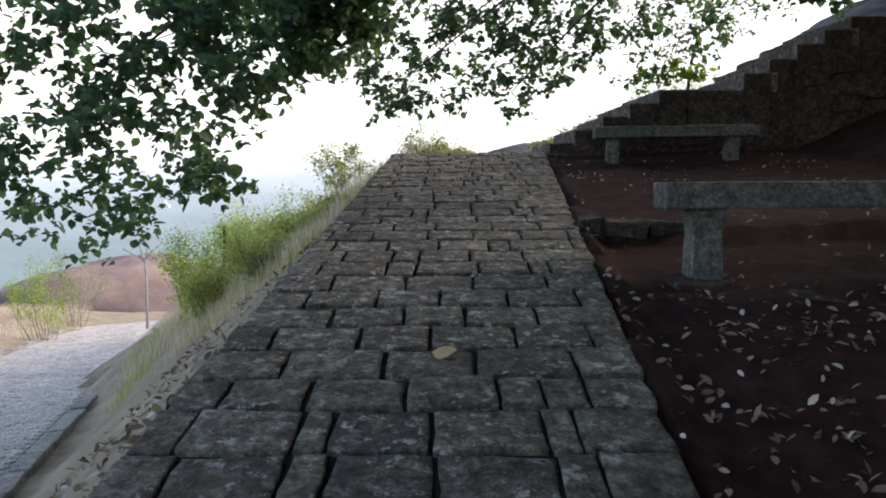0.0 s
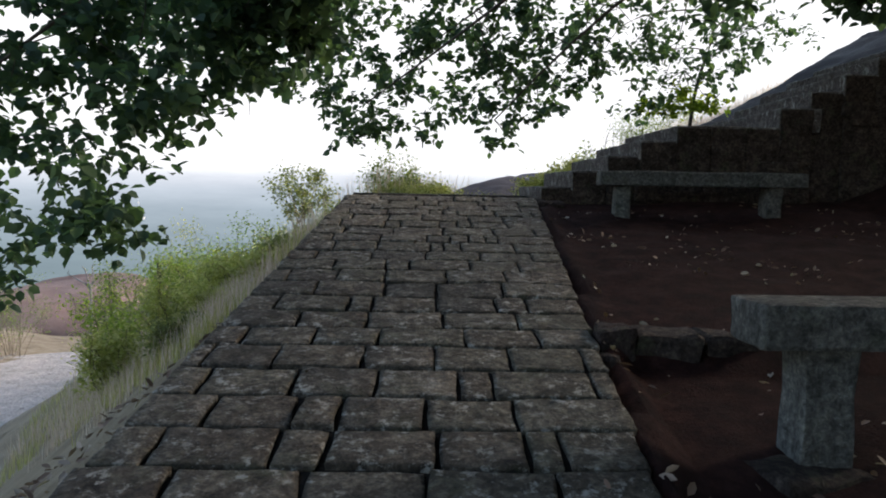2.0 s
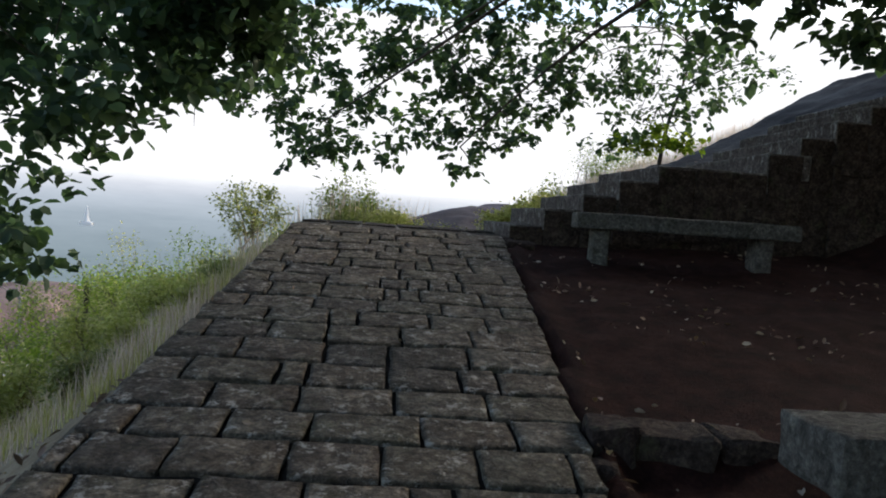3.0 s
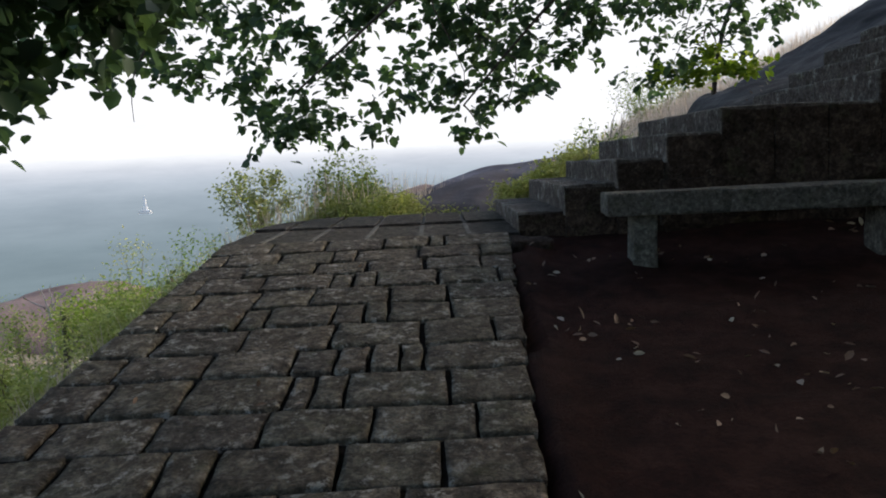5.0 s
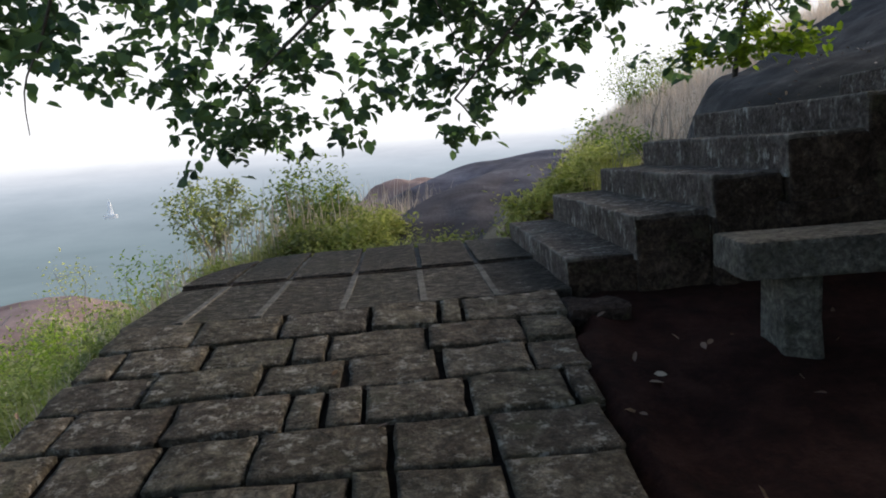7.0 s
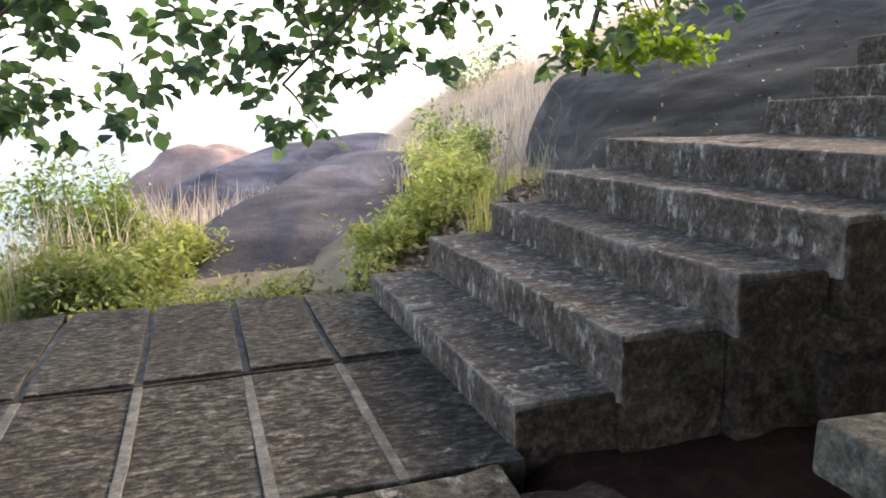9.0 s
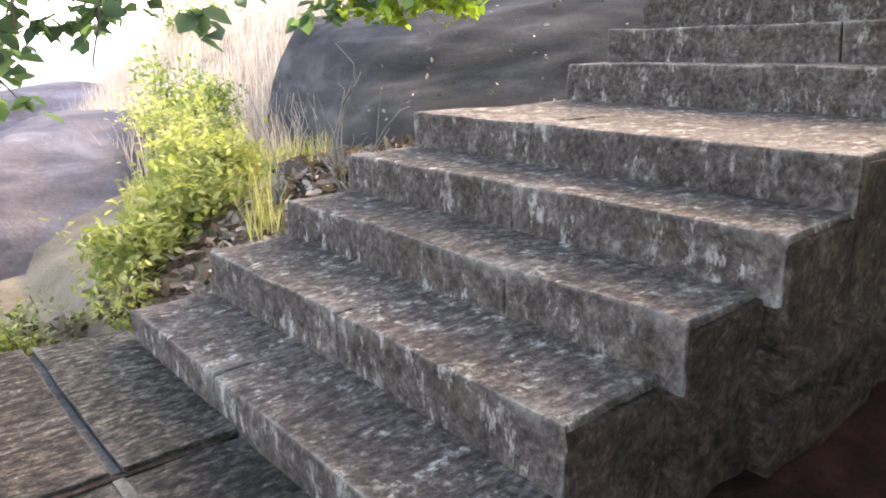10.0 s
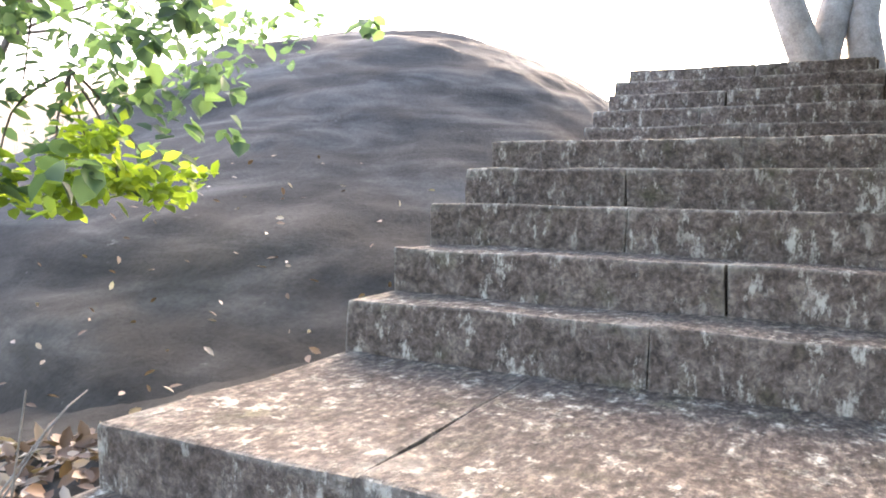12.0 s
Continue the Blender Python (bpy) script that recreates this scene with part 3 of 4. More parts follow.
# ---- the shade tree: trunk uphill of the terrace, crown hanging over ramp and landing ----
def shade_tree():
    g = np.random.default_rng(11)
    at = np.array((8.6, 5.2, ground_z(8.6, 5.2)))
    tree = thing("tree", "broad shade tree with drooping dark green leaves over the ramp", "tree", tuple(at))
    rel = lambda p: tuple(np.array(p, float) - at)
    trunk = limb((0, 0, -0.4), rel((7.6, 6.0, 5.4)), 0.32, 0.22, g, 10, 0.2)
    tube([trunk], "trunk", BARK, tree, sides=14)
    fork = trunk[-1][0]
    ends = [(-0.8, 13.5, 2.9), (1.2, 13.7, 2.7), (-2.4, 13.2, 3.4), (0.2, 13.8, 3.9), (-2.8, 8.8, 3.1), (-3.9, 8.6, 2.4), (0.5, 8.0, 5.6), (1.5, 3.0, 5.6), (4.5, 1.0, 5.8)]
    for e in ends:
        main = limb(fork, rel(e), 0.075, 0.012, g, 14, 0.1)
        bough = tube([main], "limb", BARK, tree)
        for k in range(5):
            s = main[int(g.integers(8, 14))][0]
            t = limb(s, np.array(s) + g.normal(0, 0.45, 3) + (0, 0, -0.45), 0.012, 0.004, g, 6, 0.25)
            tube([t], "twig", BARK, bough, sides=4)
    # drooping fringe beyond the landing: its lower outline rises and falls in lobes
    fx = [-4.2, -3.8, -3.54, -3.13, -2.93, -2.56, -2.23, -1.91, -1.7, -1.6, -1.44, -0.77, -0.43, 0.16, 0.44, 0.76, 0.93, 1.24, 1.51, 1.75, 2.05, 2.4, 2.81, 3.1, 3.33, 3.62, 4.14, 4.37, 4.83, 5.21]
    fz = [3.27, 3.08, 3.42, 3.35, 2.91, 3.16, 2.8, 2.76, 3.3, 2.43, 2.19, 2.02, 2.33, 2.19, 2.53, 2.58, 2.22, 1.92, 2.21, 2.11, 2.54, 2.93, 2.86, 3.19, 2.78, 2.57, 2.61, 2.98, 3.02, 3.46]
    n = 3000
    x, y = g.uniform(-4.6, 5.4, n), g.normal(13.7, 0.4, n)
    up = g.uniform(0, 1, n) ** 0.9 * 3.0
    lob = np.stack([x, y, np.interp(x, fx, fz) + 0.2 + up], 1)
    lob = clumped(lob, 2.1, -0.02)
    lob = lob[g.uniform(0, 1, len(lob)) < np.interp(lob[:, 0], (2.6, 3.4, 5.0), (1.0, 0.6, 0.35))]
    places = [sprigs(lob, 9, 0.27, g)]
    # lower boughs over the terrace
    n = 420
    over = np.stack([g.uniform(2.7, 5.6, n), g.normal(8.8, 0.35, n), g.uniform(3.25, 4.6, n)], 1)
    places.append(sprigs(clumped(over, 1.9, -0.05, 2.0), 9, 0.27, g))
    # nearer mass over the roadside bank
    lx = [-6.5, -5.2, -4.4, -4.0, -3.3, -3.0, -2.65, -2.25, -1.9, -1.3, -0.8]
    lz = [0.6, 0.35, 0.25, 0.55, 0.55, 0.85, 1.75, 2.1, 2.3, 2.55, 2.9]
    n = 1800
    x, y = g.uniform(-6.5, -0.8, n), g.normal(8.8, 0.4, n)
    near = np.stack([x, y, np.interp(x, lx, lz) + 0.12 + g.uniform(0, 1, n) * (3.6 - np.interp(x, lx, lz))], 1)
    near = clumped(near, 1.6, -0.08, 4.0)
    keep = g.uniform(0, 1, len(near)) < 0.35 + 0.65 * np.clip((near[:, 2] - 0.6) / 1.6, 0, 1)
    places.append(sprigs(near[keep], 9, 0.32, g))
    tip = np.stack([g.uniform(-3.0, -2.25, 40), g.normal(8.5, 0.15, 40), g.uniform(1.08, 1.4, 40)], 1)
    places.append(sprigs(tip, 6, 0.2, g))
    leaf_cloud("crown", np.concatenate(places) - at, 0.13, LEAF, tree, 0.45, 3, aspect=0.8)
    # unseen crown added overhead and alongside to keep ramp and terrace in shade
    n = 16000
    high = np.stack([g.uniform(-1.2, 10.5, n), g.uniform(-9, 10.8, n), 4.9 + np.abs(g.normal(0, 0.8, n))], 1)
    high = high[(high[:, 0] < 8.0) | (high[:, 1] < 6.5)]
    dense = np.stack([g.uniform(0.5, 8.0, 6000), g.uniform(-4, 9.5, 6000), 5.6 + np.abs(g.normal(0, 0.6, 6000))], 1)
    # low boughs uphill, out of view, put in only to darken the terrace
    side = np.stack([g.uniform(6.8, 10.5, 5000), g.uniform(-7, 7.0, 5000), g.uniform(1.8, 5.0, 5000)], 1)
    high = np.concatenate([high, dense, side])
    leaf_cloud("high_crown", sprigs(high, 5, 0.5, g) - at, 0.22, LEAF, tree, 0.3, 4, aspect=0.56)


shade_tree()


def hilltop_tree(at, lean, height, radius, seed, leaves):
    g = np.random.default_rng(seed)
    tree = thing("tree", "hilltop tree with pale twisted trunks above the stairs", "tree", at, "hilltop trees")
    for k in range(3):
        top = (lean[0] + g.normal(0, 0.5), lean[1] + g.normal(0, 0.6), height * 0.6)
        tube([limb((g.normal(0, 0.12), (k - 1) * 0.34, -0.3), top, 0.17, 0.09, g, 10, 0.18)], "trunk", POLE, tree, sides=10)
    n = leaves
    d = g.normal(0, 1, (n, 3))
    d /= np.linalg.norm(d, axis=1)[:, None]
    pts = d * (g.uniform(0, 1, (n, 1)) ** 0.4) * (radius, radius, radius * 0.5) + (lean[0], lean[1], height * 0.8)
    leaf_cloud("crown", sprigs(pts, 6, 0.4, g), 0.2, LEAF, tree, 0.3, seed, aspect=0.55)


hilltop_tree((9.6, 9.95, 3.9), (0.6, 0.1), 8.0, 3.2, 51, 2200)
# added tree standing out of view, its crown part of the sun screen
hilltop_tree((12.5, 6.0, 4.2), (0.2, 0.3), 8.5, 3.6, 53, 2200)


# ---- tree behind the great rock, its lowest twigs in fresh leaf ----
def rock_tree():
    g = np.random.default_rng(61)
    at = np.array((5.8, 17.9, ground_z(5.8, 17.9)))
    tree = thing("tree", "slender tree leaning over the great rock, fresh yellow-green lower leaves", "tree", tuple(at))
    rel = lambda p: tuple(np.array(p, float) - at)
    trunk = limb((0, 0, -0.4), rel((5.3, 15.4, 4.9)), 0.05, 0.02, g, 9, 0.16)
    tube([trunk], "trunk", BARK, tree, sides=8)
    dark, fresh = [], []
    for c, r in (((3.9, 13.75, 3.45), 0.28), ((4.45, 13.8, 3.6), 0.3), ((5.0, 13.95, 3.85), 0.34), ((5.5, 14.05, 4.15), 0.36), ((4.75, 14.05, 4.1), 0.36), ((4.1, 13.9, 4.0), 0.3), ((6.0, 14.2, 4.5), 0.4), ((3.3, 13.4, 3.9), 0.3), ((2.8, 13.2, 3.75), 0.28), ((2.5, 13.0, 4.1), 0.3), ((3.7, 13.6, 4.4), 0.36)):
        tube([limb(trunk[int(g.integers(5, 9))][0], rel(c), 0.016, 0.005, g, 10, 0.16)], "limb", BARK, tree)
        dark.append(sprigs(g.normal(0, 1, (13, 3)) * (r, r, r * 0.6) + c, 7, 0.22, g))
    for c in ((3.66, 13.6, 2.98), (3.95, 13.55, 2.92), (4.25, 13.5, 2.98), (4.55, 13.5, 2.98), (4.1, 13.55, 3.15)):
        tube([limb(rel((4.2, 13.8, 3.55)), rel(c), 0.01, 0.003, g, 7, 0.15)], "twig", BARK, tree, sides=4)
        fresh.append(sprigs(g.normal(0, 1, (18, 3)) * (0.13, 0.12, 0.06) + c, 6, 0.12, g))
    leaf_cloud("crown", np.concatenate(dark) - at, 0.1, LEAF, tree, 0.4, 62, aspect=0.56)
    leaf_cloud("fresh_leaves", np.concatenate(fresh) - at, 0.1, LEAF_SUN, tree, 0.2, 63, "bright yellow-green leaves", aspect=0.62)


rock_tree()


def bush(at, radius, height, mat, label, seed, leaves=3600, leaf=0.06, name="bush", stems=16, upright=0.0):
    g = np.random.default_rng(seed)
    t = thing(name, label, "bush", at, "hillside bushes")
    st, lv = [], []
    for k in range(stems):
        a, rr = g.uniform(0, 2 * math.pi), radius * math.sqrt(g.uniform(0.02, 1))
        end = (rr * math.cos(a), rr * math.sin(a), height * g.uniform(0.6, 1.08) * (1 - 0.35 * (rr / radius) ** 2))
        p = limb((0.2 * end[0], 0.2 * end[1], -0.15), end, 0.011, 0.003, g, 6, 0.25)
        st.append(p)
        lv.append(spray(p, leaves // stems, 0.1 * radius + 0.04, g, 0.12 if height < 1.4 else 0.4))
    for p in st:
        tube([p], "stem", TWIG, t, sides=4)
    leaf_cloud("leaves", np.concatenate(lv), leaf, mat, t, -0.15 - upright, seed)
    return t


GREEN = "leafy yellow-green bush on the dry hillside"
PALE = "pale grey-green bush among dry grass"
DARK = "dark green bush at the end of the landing"
# place, spread, height of the top above datum, leaf
for k, (x, y, rad, top, mat, label) in enumerate([
        (-0.45, 15.1, 0.6, 2.2, SHRUB, DARK), (-0.2, 14.6, 0.4, 1.85, SHRUB, DARK), (-0.35, 13.4, 0.5, 1.52, SHRUB_PALE, PALE), (0.15, 13.2, 0.35, 1.66, FRESH, GREEN), (0.4, 14.2, 0.3, 1.6, FRESH, GREEN),
        (-1.1, 13.2, 0.5, 1.28, FRESH, GREEN), (-1.5, 15.4, 0.6, 1.12, SHRUB, GREEN), (-2.2, 14.4, 0.7, 0.88, FRESH, GREEN), (-1.9, 12.6, 0.4, 0.82, SHRUB_PALE, PALE), (-2.6, 12.8, 0.6, 0.58, FRESH, GREEN),
        (-1.9, 11.3, 0.35, 0.62, FRESH, GREEN), (-2.3, 10.4, 0.35, 0.42, FRESH, GREEN), (-2.2, 9.0, 0.3, 0.25, SHRUB_PALE, PALE), (-3.0, 11.4, 0.6, 0.42, FRESH, GREEN), 
        (-3.2, 13.6, 0.8, 0.6, FRESH, GREEN), (-3.3, 10.2, 0.45, 0.1, FRESH, GREEN), (-4.0, 15.4, 0.9, 0.6, LEAF_SUN, GREEN), (-4.4, 17.2, 1.1, 0.65, SHRUB, GREEN), (-5.4, 20.5, 1.4, 0.75, FRESH, GREEN), (-4.0, 19.0, 1.1, 0.8, LEAF_SUN, GREEN), (-7.0, 22.5, 1.2, 0.1, LEAF_SUN, GREEN), (-4.6, 13.0, 0.7, 0.15, LEAF_SUN, GREEN), (-5.5, 16.0, 0.9, 0.2, SHRUB, GREEN),
        (1.72, 12.75, 0.22, 1.62, FRESH, GREEN), (2.15, 13.1, 0.3, 1.85, FRESH, GREEN), (2.55, 13.5, 0.3, 1.95, FRESH, GREEN), (2.7, 14.5, 0.35, 2.0, FRESH, GREEN), (3.3, 16.4, 0.6, 2.3, FRESH, GREEN), (3.2, 15.4, 0.45, 2.15, SHRUB_PALE, PALE), (3.7, 17.4, 0.6, 2.5, SHRUB, GREEN),
        (6.5, 24.0, 1.2, 4.0, SHRUB, GREEN), (9.0, 27.0, 1.5, 4.6, SHRUB_PALE, PALE), (-13.5, 24.0, 1.0, -1.4, LEAF_SUN, GREEN), (-15.5, 30.0, 1.4, -1.5, SHRUB, GREEN)]):
    z = ground_z(x, y)
    bush((x, y, z), rad, max(0.3, top - z), mat, label, 30 + k, 3600 if y < 20 else 2500, 0.06 if y < 17 else 0.08)


def airy_tree(at, height, radius, seed):
    """A small open tree: forked stems and separate sprays of pale leaves with sky between them."""
    g = np.random.default_rng(seed)
    tree = thing("tree", "small airy tree with pale green sprays below the landing", "tree", at)
    lv = []
    for k in range(4):
        fork = (g.normal(0, 0.18), g.normal(0, 0.18), height * g.uniform(0.5, 0.62))
        stem = limb((g.normal(0, 0.06), g.normal(0, 0.06), -0.3), fork, 0.035, 0.02, g, 7, 0.15)
        tube([stem], "stem", TWIG, tree, sides=6)
        for q in range(5):
            a = g.uniform(0, 2 * math.pi)
            tip = (fork[0] + radius * g.uniform(0.3, 1) * math.cos(a), fork[1] + radius * g.uniform(0.3, 1) * math.sin(a), height * g.uniform(0.72, 1.0))
            arm = limb(fork, tip, 0.014, 0.004, g, 6, 0.2)
            tube([arm], "branch", TWIG, tree, sides=4)
            lv.append(spray(arm, 95, 0.1, g, 0.6))
    leaf_cloud("crown", np.concatenate(lv), 0.1, SHRUB_PALE, tree, 0.1, seed, aspect=0.5)


airy_tree((-3.0, 20.2, ground_z(-3.0, 20.2)), 2.05 - ground_z(-3.0, 20.2), 1.0, 55)


g = np.random.default_rng(47)
for k in range(14):
    x, y = g.uniform(-0.6, 1.6), g.uniform(12.08, 12.7)
    bush((x, y, ground_z(x, y)), g.uniform(0.12, 0.22), g.uniform(0.12, 0.3), FRESH if k % 3 else SHRUB_PALE, "low herb at the edge of the landing", 130 + k, 420, 0.04, "herb", 6)


# ---- grass ----
def grass(name, pts, height, mat, label, seed):
    """Bent tapering blades standing on the ground."""
    g = np.random.default_rng(seed)
    p = np.asarray(pts)
    n = len(p)
    h = (height * g.uniform(0.45, 1.15, n))[:, None]
    az = g.uniform(0, 2 * np.pi, n)
    o = np.stack([np.cos(az), np.sin(az), np.zeros(n)], 1)
    s = np.stack([-np.sin(az), np.cos(az), np.zeros(n)], 1) * 0.0035 * (0.6 + h)
    z = np.array((0, 0, 1.0))
    bend = g.uniform(0.1, 0.5, n)[:, None] * h
    v = np.stack([p - s, p + s, p + o * bend * 0.35 + z * h * 0.6 + s * 0.8, p + o * bend * 0.35 + z * h * 0.6 - s * 0.8, p + o * bend + z * h], 1).reshape(-1, 3)
    i = np.arange(n) * 5
    faces = [(a, a + 1, a + 2, a + 3) for a in i] + [(a + 3, a + 2, a + 4) for a in i]
    ob = new(name, mesh_from(name, v.tolist(), faces, mat))
    return tagged(ob, label, "grass", kind="stuff")


def scatter(n, x0, x1, y0, y1, seed, test, clump=1.2, keep=-0.1):
    g = np.random.default_rng(seed)
    out = []
    while len(out) < n:
        x, y = g.uniform(x0, x1), g.uniform(y0, y1)
        if test(x, y) and noise.noise((x * clump, y * clump, seed)) > keep:
            out.append((x, y, ground_z(x, y) - 0.03))
    return out


bank = lambda x, y: x < ramp_left(min(y, 12)) - 0.42 and road_across(x, y) > (2.0 if y < 9 else 0.7)
beyond = lambda x, y: (y > 12.05 or x < -0.9) and abs((x - 3.0) * 0.85 - (y - 16.2) * 0.53) > 1.3 and not (x > 2.2 + 0.25 * (y - 12) and y < 14.5)
grass("grass", scatter(8000, -5.5, -0.9, 7.0, 15.5, 71, bank), 0.22, GRASS_GREEN, "tall green and straw grass on the bank", 1)
grass("grass", scatter(7000, -5.0, -0.9, 7.5, 16, 72, bank, 0.8, -0.1), 0.32, GRASS_DRY, "dry straw grass on the bank", 2)
grass("grass", scatter(7000, -3.0, 3.0, 12.0, 16.5, 73, beyond, 1.0, 0.0), 0.36, GRASS_GREEN, "green grass beside the landing", 3)
grass("grass", scatter(40000, -2.5, 14, 13.0, 34, 74, beyond, 0.5, -0.15), 0.7, GRASS_DRY, "tall pale dry grass on the hillside", 4)
grass("grass", scatter(2600, 1.6, 3.2, 12.85, 15.8, 76, lambda x, y: x - 1.6 > 0.3 * (y - 12.6), 2.0, -0.05), 0.22, GRASS_GREEN, "yellow-green grass by the stairs", 6)
grass("grass", scatter(16000, 2.5, 9.0, 15.0, 30, 77, lambda x, y: x > 1.5 + 0.12 * (y - 12), 0.9, -0.2), 0.6, GRASS_DRY, "pale plumed dry grass on the upper slope", 7)
grass("grass", scatter(9000, -24, -7, 14, 45, 75, lambda x, y: road_across(x, y) < -3.9, 0.4, -0.1), 0.4, GRASS_DRY, "dry grass beyond the road", 5)


# ---- fallen leaves ----
def litter(name, pts, size, label, seed):
    ob = leaf_cloud(name, pts, size, LITTER, None, 0.0, seed, aspect=0.5)
    return tagged(ob, label, "leaves", kind="stuff")


g = np.random.default_rng(81)
pts = []
while len(pts) < 800:
    x, y = g.uniform(0.8, 4.2), 1.5 + 8.0 * g.uniform(0, 1) ** 1.7
    if x > ramp_right(y) + 0.03 and noise.noise((x * 1.5, y * 1.5, 2)) > -0.05:
        pts.append((x, y, ground_z(x, y) + 0.012))
litter("fallen_leaves", pts, 0.055, "scattered dry fallen leaves on red earth", 82)
pts = []
while len(pts) < 480:
    x, y = g.uniform(0.75, 3.2), g.uniform(1.6, 4.4)
    if x > ramp_right(y) + 0.02 and noise.noise((x * 2.1, y * 2.1, 7)) > -0.1:
        pts.append((x, y, ground_z(x, y) + 0.015))
litter("fallen_leaves", pts, 0.06, "brown leaf litter thick on the red earth by the ramp", 87)
pts = [(x, y, ground_z(x, y) + 0.02) for x, y in zip(g.uniform(1.2, 3.2, 1500), g.uniform(11.88, 12.9, 1500))]
litter("fallen_leaves", pts, 0.09, "brown leaf litter heaped beside the stairs", 83)
pts = [(x, y, ground_z(x, y) + 0.015) for x, y in zip(g.uniform(-2.6, -1.05, 700), g.uniform(1.5, 7.0, 700))]
litter("fallen_leaves", pts, 0.07, "dry fallen leaves on the bank", 84)
pts = [(x, y, ramp_z(y) + 0.012) for x, y in zip(g.uniform(-0.8, 0.9, 26), g.uniform(1.8, 9.5, 26))]
litter("fallen_leaves", pts, 0.045, "few dry fallen leaves on the setts", 85)
pts = [(x, y, max(ground_z(x, y), great_rock_z(x, y)) + 0.05) for x, y in zip(g.uniform(2.7, 6.5, 110), g.uniform(11.95, 14.5, 110))]
litter("fallen_leaves", pts, 0.055, "few pale fallen leaves on the dark rock", 86)
bm = bmesh.new()
bmesh.ops.create_circle(bm, cap_ends=True, radius=0.052, segments=10)
for v in bm.verts:
    v.co.x *= 1.0 + 0.25 * math.cos(3 * math.atan2(v.co.y, v.co.x))
    v.co.z = 0.012 * math.sin(v.co.x * 40) + 0.004
me = bpy.data.meshes.new("fallen_leaf")
bm.to_mesh(me)
bm.free()
YELLOW = leaf_material("yellow_leaf", (0.4, 0.27, 0.12), (0.42, 0.28, 0.13), (0.45, 0.3, 0.14), 0.1)
me.materials.append(YELLOW)
ob = new("fallen_leaf", me)
ob.matrix_world = pose(0.0, 3.1, ramp_z(3.1) + 0.012, 8.6, 0, 20)
tagged(ob, "single curled tan fallen leaf on the setts", "leaf")

# stones shoring up the terrace, and slabs by the bench
for k, (x, y, w, d, h, z_, t) in enumerate([(1.10, 5.60, 0.18, 0.22, 0.26, 0.80, 4), (1.36, 5.62, 0.30, 0.24, 0.22, 0.79, -5), (1.68, 5.66, 0.3, 0.25, 0.2, 0.78, 8), (1.02, 5.42, 0.12, 0.14, 0.2, 0.72, 0),
                                            (1.62, 4.62, 0.5, 0.3, 0.1, 0.53, 20), (2.2, 4.3, 0.35, 0.22, 0.08, 0.5, -30), (1.42, 9.62, 0.26, 0.2, 0.16, 1.42, 10)]):
    me = bpy.data.meshes.new("stone")
    bm = block((w, d, h), (0, 0, 0), 0.035, 2, 0.035, k * 2.9)
    bm.to_mesh(me)
    bm.free()
    me.materials.append(RUBBLE)
    ob = new("stone", me)
    ob.matrix_world = pose(x, y, z_, 2, 3, t)
    tagged(ob, "rough brown stone bedded in the red earth", "stone", "terrace stones")

# dry weeds at the foot of the rock
for k, (x, y) in enumerate([(2.62, 12.2), (2.75, 12.45), (2.45, 12.6)]):
    g = np.random.default_rng(90 + k)
    weed = thing("dry_weed", "pale dry weed stalks at the foot of the rock", "weed", (x, y, ground_z(x, y)), "dry weeds")
    for q in range(9):
        tube([limb((0, 0, -0.05), g.normal(0, 0.14, 3) + (0, 0, 0.34), 0.005, 0.002, g, 6, 0.3)], "stalk", POLE, weed, sides=4)

# ---- poles and far things ----
def pole(at, h, r, label, arms=False, seed=1):
    g = np.random.default_rng(seed)
    t = thing("pole", label, "pole", at)
    tube([limb((0, 0, -0.3), (0.03, 0, h), r, r * 0.75, g, 6, 0.02)], "shaft", POLE if arms else BARK, t, sides=8)
    if arms:
        for e in ((-0.7, 0, h + 0.45), (0.6, 0.1, h + 0.5), (0.15, 0, h + 0.7), (-0.25, 0, h + 0.6)):
            tube([limb((0, 0, h - 0.15), e, r * 0.5, r * 0.2, g, 5, 0.2)], "bare_limb", POLE, t, sides=5)


pole((-4.62, 15.1, ground_z(-4.62, 15.1)), 0.2 - ground_z(-4.62, 15.1), 0.05, "dark weathered stake in the grass", False, 2)
pole((-11.5, 27.6, ground_z(-11.5, 27.6)), 3.2, 0.06, "bare pale trunk beside the road", True, 3)
pole((-9.3, 13.2, ground_z(-9.3, 13.2)), 1.1, 0.07, "short dark post beside the road", False, 4)


def far_hill(centre, radii, mat, label, seed):
    bm = bmesh.new()
    bmesh.ops.create_icosphere(bm, subdivisions=5, radius=1)
    for v in bm.verts:
        p = v.co * 1.6 + Vector((seed, 0, 0))
        v.co *= 1 + 0.16 * noise.noise(p) + 0.07 * noise.noise(p * 3)
    bmesh.ops.scale(bm, vec=radii, verts=bm.verts)
    me = bpy.data.meshes.new("bare_hill")
    bm.to_mesh(me)
    bm.free()
    me.materials.append(mat)
    me.polygons.foreach_set("use_smooth", [True] * len(me.polygons))
    ob = new("bare_hill", me)
    ob.location = centre
    return tagged(ob, label, "hill", "far hills")


far_hill((-21, 46, -8.5), (9, 7, 4.4), FAR_ROCK, "bare reddish rock dome beyond the road", 3)
far_hill((2, 88, -9), (11, 9, 8.5), FAR_ROCK, "hazy reddish rock hill in the distance", 6)

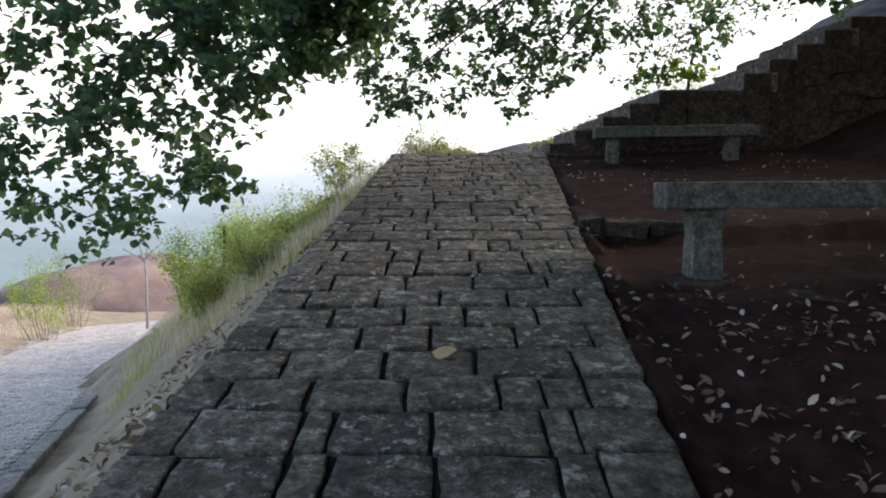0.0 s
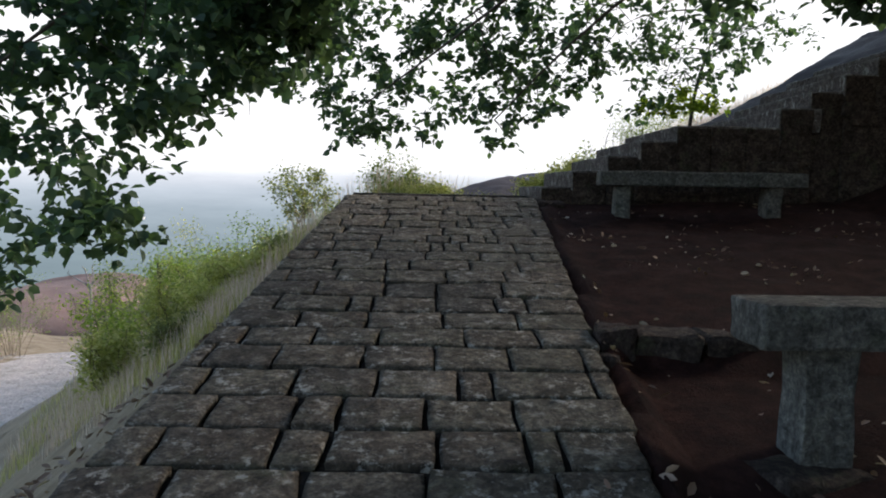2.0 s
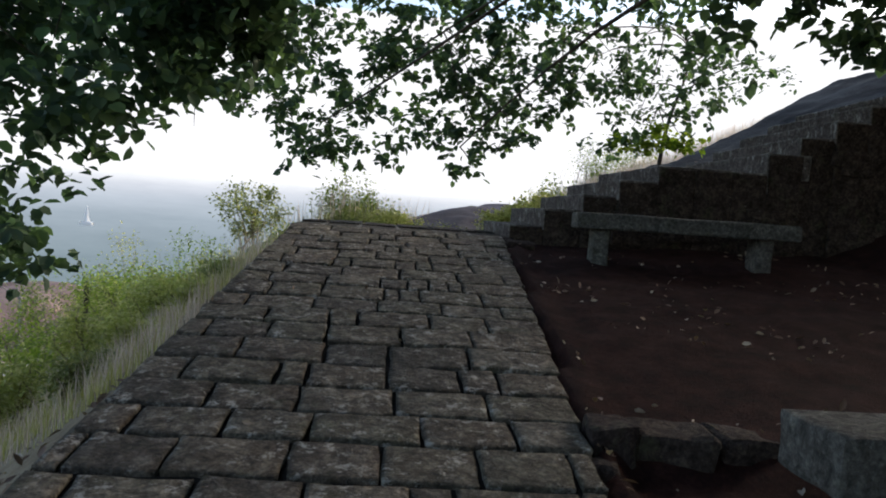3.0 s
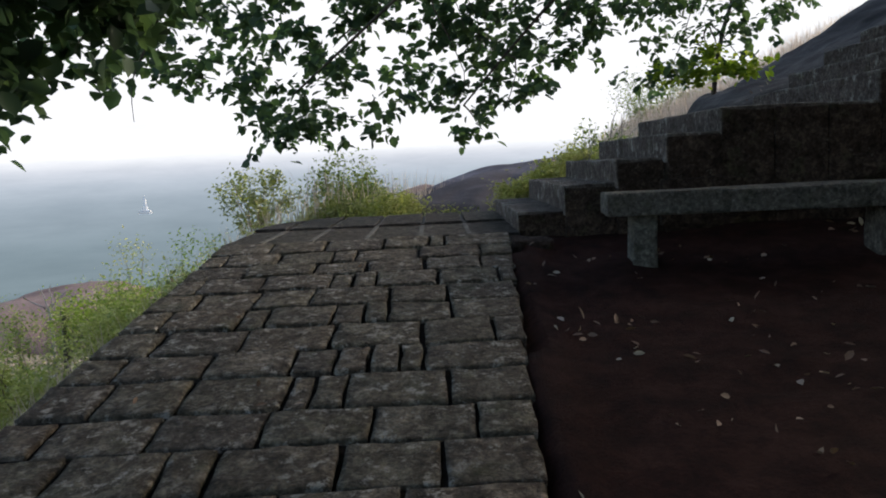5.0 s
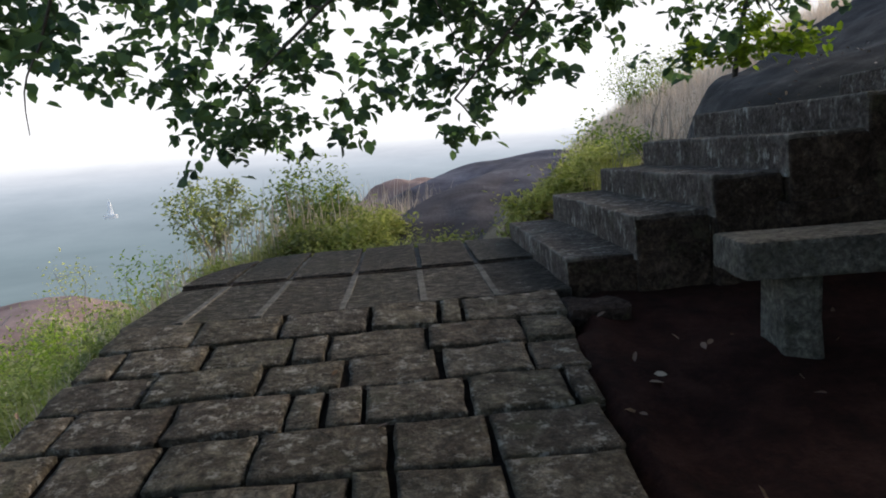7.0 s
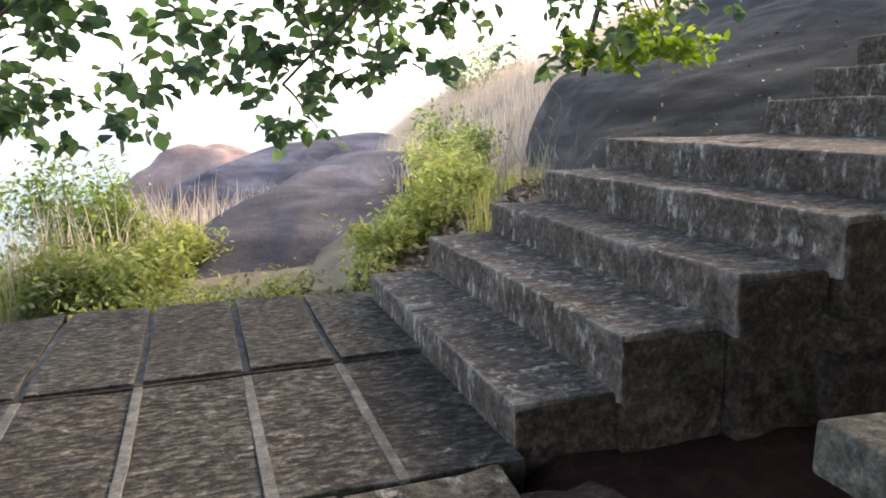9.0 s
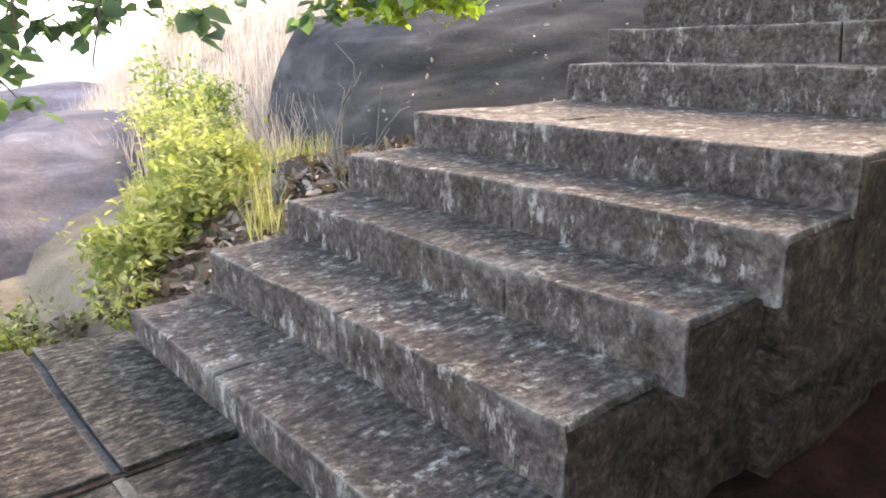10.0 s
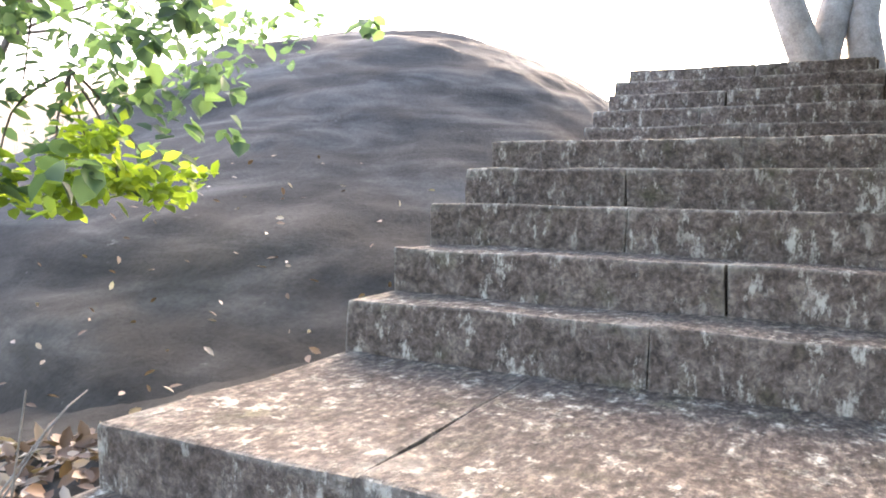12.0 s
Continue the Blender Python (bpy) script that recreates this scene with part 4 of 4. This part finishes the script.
tower = thing("tower", "white tower with a tapering spire far off on the hazy plain", "tower", (-166, 430, -18))
for nm, r0, r1, z0, z1 in (("base", 1.8, 1.6, 0, 3.6), ("shaft", 1.3, 1.0, 3.6, 6.6), ("spire", 1.0, 0.06, 6.6, 10.5)):
    bm = bmesh.new()
    bmesh.ops.create_cone(bm, cap_ends=True, segments=12, radius1=r0, radius2=r1, depth=z1 - z0)
    bmesh.ops.translate(bm, verts=bm.verts, vec=(0, 0, (z0 + z1) / 2))
    part(nm, bm, WHITE, tower)
bm = block((6.4, 4, 2.0), (0, 0, 0.4), 0.1)
part("plinth", bm, WHITE, tower)

# ---- paving of the ramp ----
pave = thing("paved_ramp", "ramp of rough dark granite setts with deep earth joints", "pavement", kind="structure")
bm = bmesh.new()
bed = []
for y in np.arange(-3, 9.81, 0.32):
    bed.append((bm.verts.new((ramp_left(y) + 0.03, y, ramp_z(y) - 0.024)), bm.verts.new((ramp_right(y) - 0.03, y, ramp_z(y) - 0.024))))
for a, c in zip(bed, bed[1:]):
    bm.faces.new((a[0], a[1], c[1], c[0]))
part("joint_bed", bm, JOINT, pave, "dark earth joints")
g = np.random.default_rng(21)


def sett(seed, w, d):
    """One hewn sett: an uneven top worn round at the rim, on a short skirt."""
    grid = (0.0, 0.045, 0.27, 0.5, 0.73, 0.955, 1.0)
    N = 6
    vs, fs = [], []
    for j in range(N + 1):
        for i in range(N + 1):
            edge = i in (0, N) or j in (0, N)
            px, py = (grid[i] - 0.5) * w, (grid[j] - 0.5) * d
            q = noise.noise_vector((px * 8 + seed, py * 8, seed * 0.7))
            q2 = noise.noise_vector((px * 30 + seed, py * 30, 3.0))
            vs.append((px + q.x * 0.012 + q2.x * 0.004, py + q.y * 0.012 + q2.y * 0.004, (-0.005 if edge else 0) + q.z * 0.006 + q2.z * 0.006))
    for j in range(N):
        for i in range(N):
            a = j * (N + 1) + i
            fs.append((a, a + 1, a + N + 2, a + N + 1))
    rim_i = [i for i in range(N + 1)] + [j * (N + 1) + N for j in range(1, N + 1)] + [N * (N + 1) + i for i in range(N - 1, -1, -1)] + [j * (N + 1) for j in range(N - 1, 0, -1)]
    base = len(vs)
    vs += [(vs[i][0] * 0.98, vs[i][1] * 0.98, -0.09) for i in rim_i]
    for k in range(len(rim_i)):
        n = (k + 1) % len(rim_i)
        fs.append((rim_i[n], rim_i[k], base + k, base + n))
    return mesh_from("sett", vs, fs, PAVER, True)


depths = g.uniform(0.25, 0.31, 39)
depths *= (9.84 + 1.1) / depths.sum()
y = -1.1
for row, d in enumerate(depths):
    x0, x1 = ramp_left(y + d / 2), ramp_right(y + d / 2)
    cuts = [x0]
    x = x0 - (0.17 if row % 2 else 0.0) - g.uniform(0, 0.06)
    while x < x1 - 0.22:
        x += g.uniform(0.1, 0.18) if g.random() < 0.16 else g.uniform(0.3, 0.42)
        if x > x0 + 0.08:
            cuts.append(min(x, x1))
    if cuts[-1] < x1:
        if x1 - cuts[-1] < 0.1:
            cuts[-1] = x1
        else:
            cuts.append(x1)
    for a, c in zip(cuts, cuts[1:]):
        w = c - a
        me = sett(row * 7 + a * 5, w - g.uniform(0.012, 0.026), d - g.uniform(0.014, 0.026))
        ob = new("sett", me)
        ob.parent = pave
        cy = y + d / 2
        ob.matrix_basis = pose((a + c) / 2, cy, ramp_z(cy) + g.normal(0, 0.004), math.degrees(math.atan(0.152)) + g.normal(0, 0.6), g.normal(0, 0.7), g.normal(0, 1.0))
    y += d

# dressed slabs of the landing at the head of the ramp
landing = thing("paved_landing", "landing of long chiselled granite slabs with pale mortar joints", "pavement", kind="structure")
jx = [-0.745, -0.45, -0.09, 0.30, 0.685, 1.035, 1.40]
jy = [9.85, 10.86, 11.95]


def landing_end(x):
    """The far edge of the landing, rounding off toward the bank."""
    return np.interp(x, (-0.745, -0.68, -0.6, -0.48, -0.3, 0.0, 0.7, 1.4), (11.1, 11.4, 11.64, 11.83, 11.96, 12.04, 12.0, 11.92))


for i in range(6):
    for j in range(2):
        w, d = jx[i + 1] - jx[i] - 0.03, jy[j + 1] - jy[j] - 0.02
        cx, cy = (jx[i] + jx[i + 1]) / 2, jy[j] + 0.01 + d / 2
        bm = block((w, d, 0.14), (0, 0, -0.07), 0.006, 4, 0.007, i * 2 + j)
        for v in bm.verts:
            if j == 1:
                v.co.y = -d / 2 + (v.co.y + d / 2) * (landing_end(cx + v.co.x) - cy + d / 2) / d
        ob = part("slab", bm, SLAB, landing)
        ob.location = (cx, cy, ramp_z(cy))
for i in range(1, 6):
    bm = block((0.034, 2.05 if i > 1 else 1.7, 0.1), (0, 0, -0.05), 0.004, 5, 0.009, i)
    ob = part("mortar_joint", bm, MORTAR, landing, "pale cracked mortar")
    ob.location = (jx[i], 10.88 if i > 1 else 10.7, ramp_z(10.83) - 0.005)
bm = block((2.06, 0.03, 0.1), (0, 0, -0.05), 0.004, 3, 0.004, 9)
ob = part("mortar_joint", bm, RUBBLE, landing, "dark earth joint")
ob.location = (0.3, 10.86, ramp_z(10.86) - 0.003)
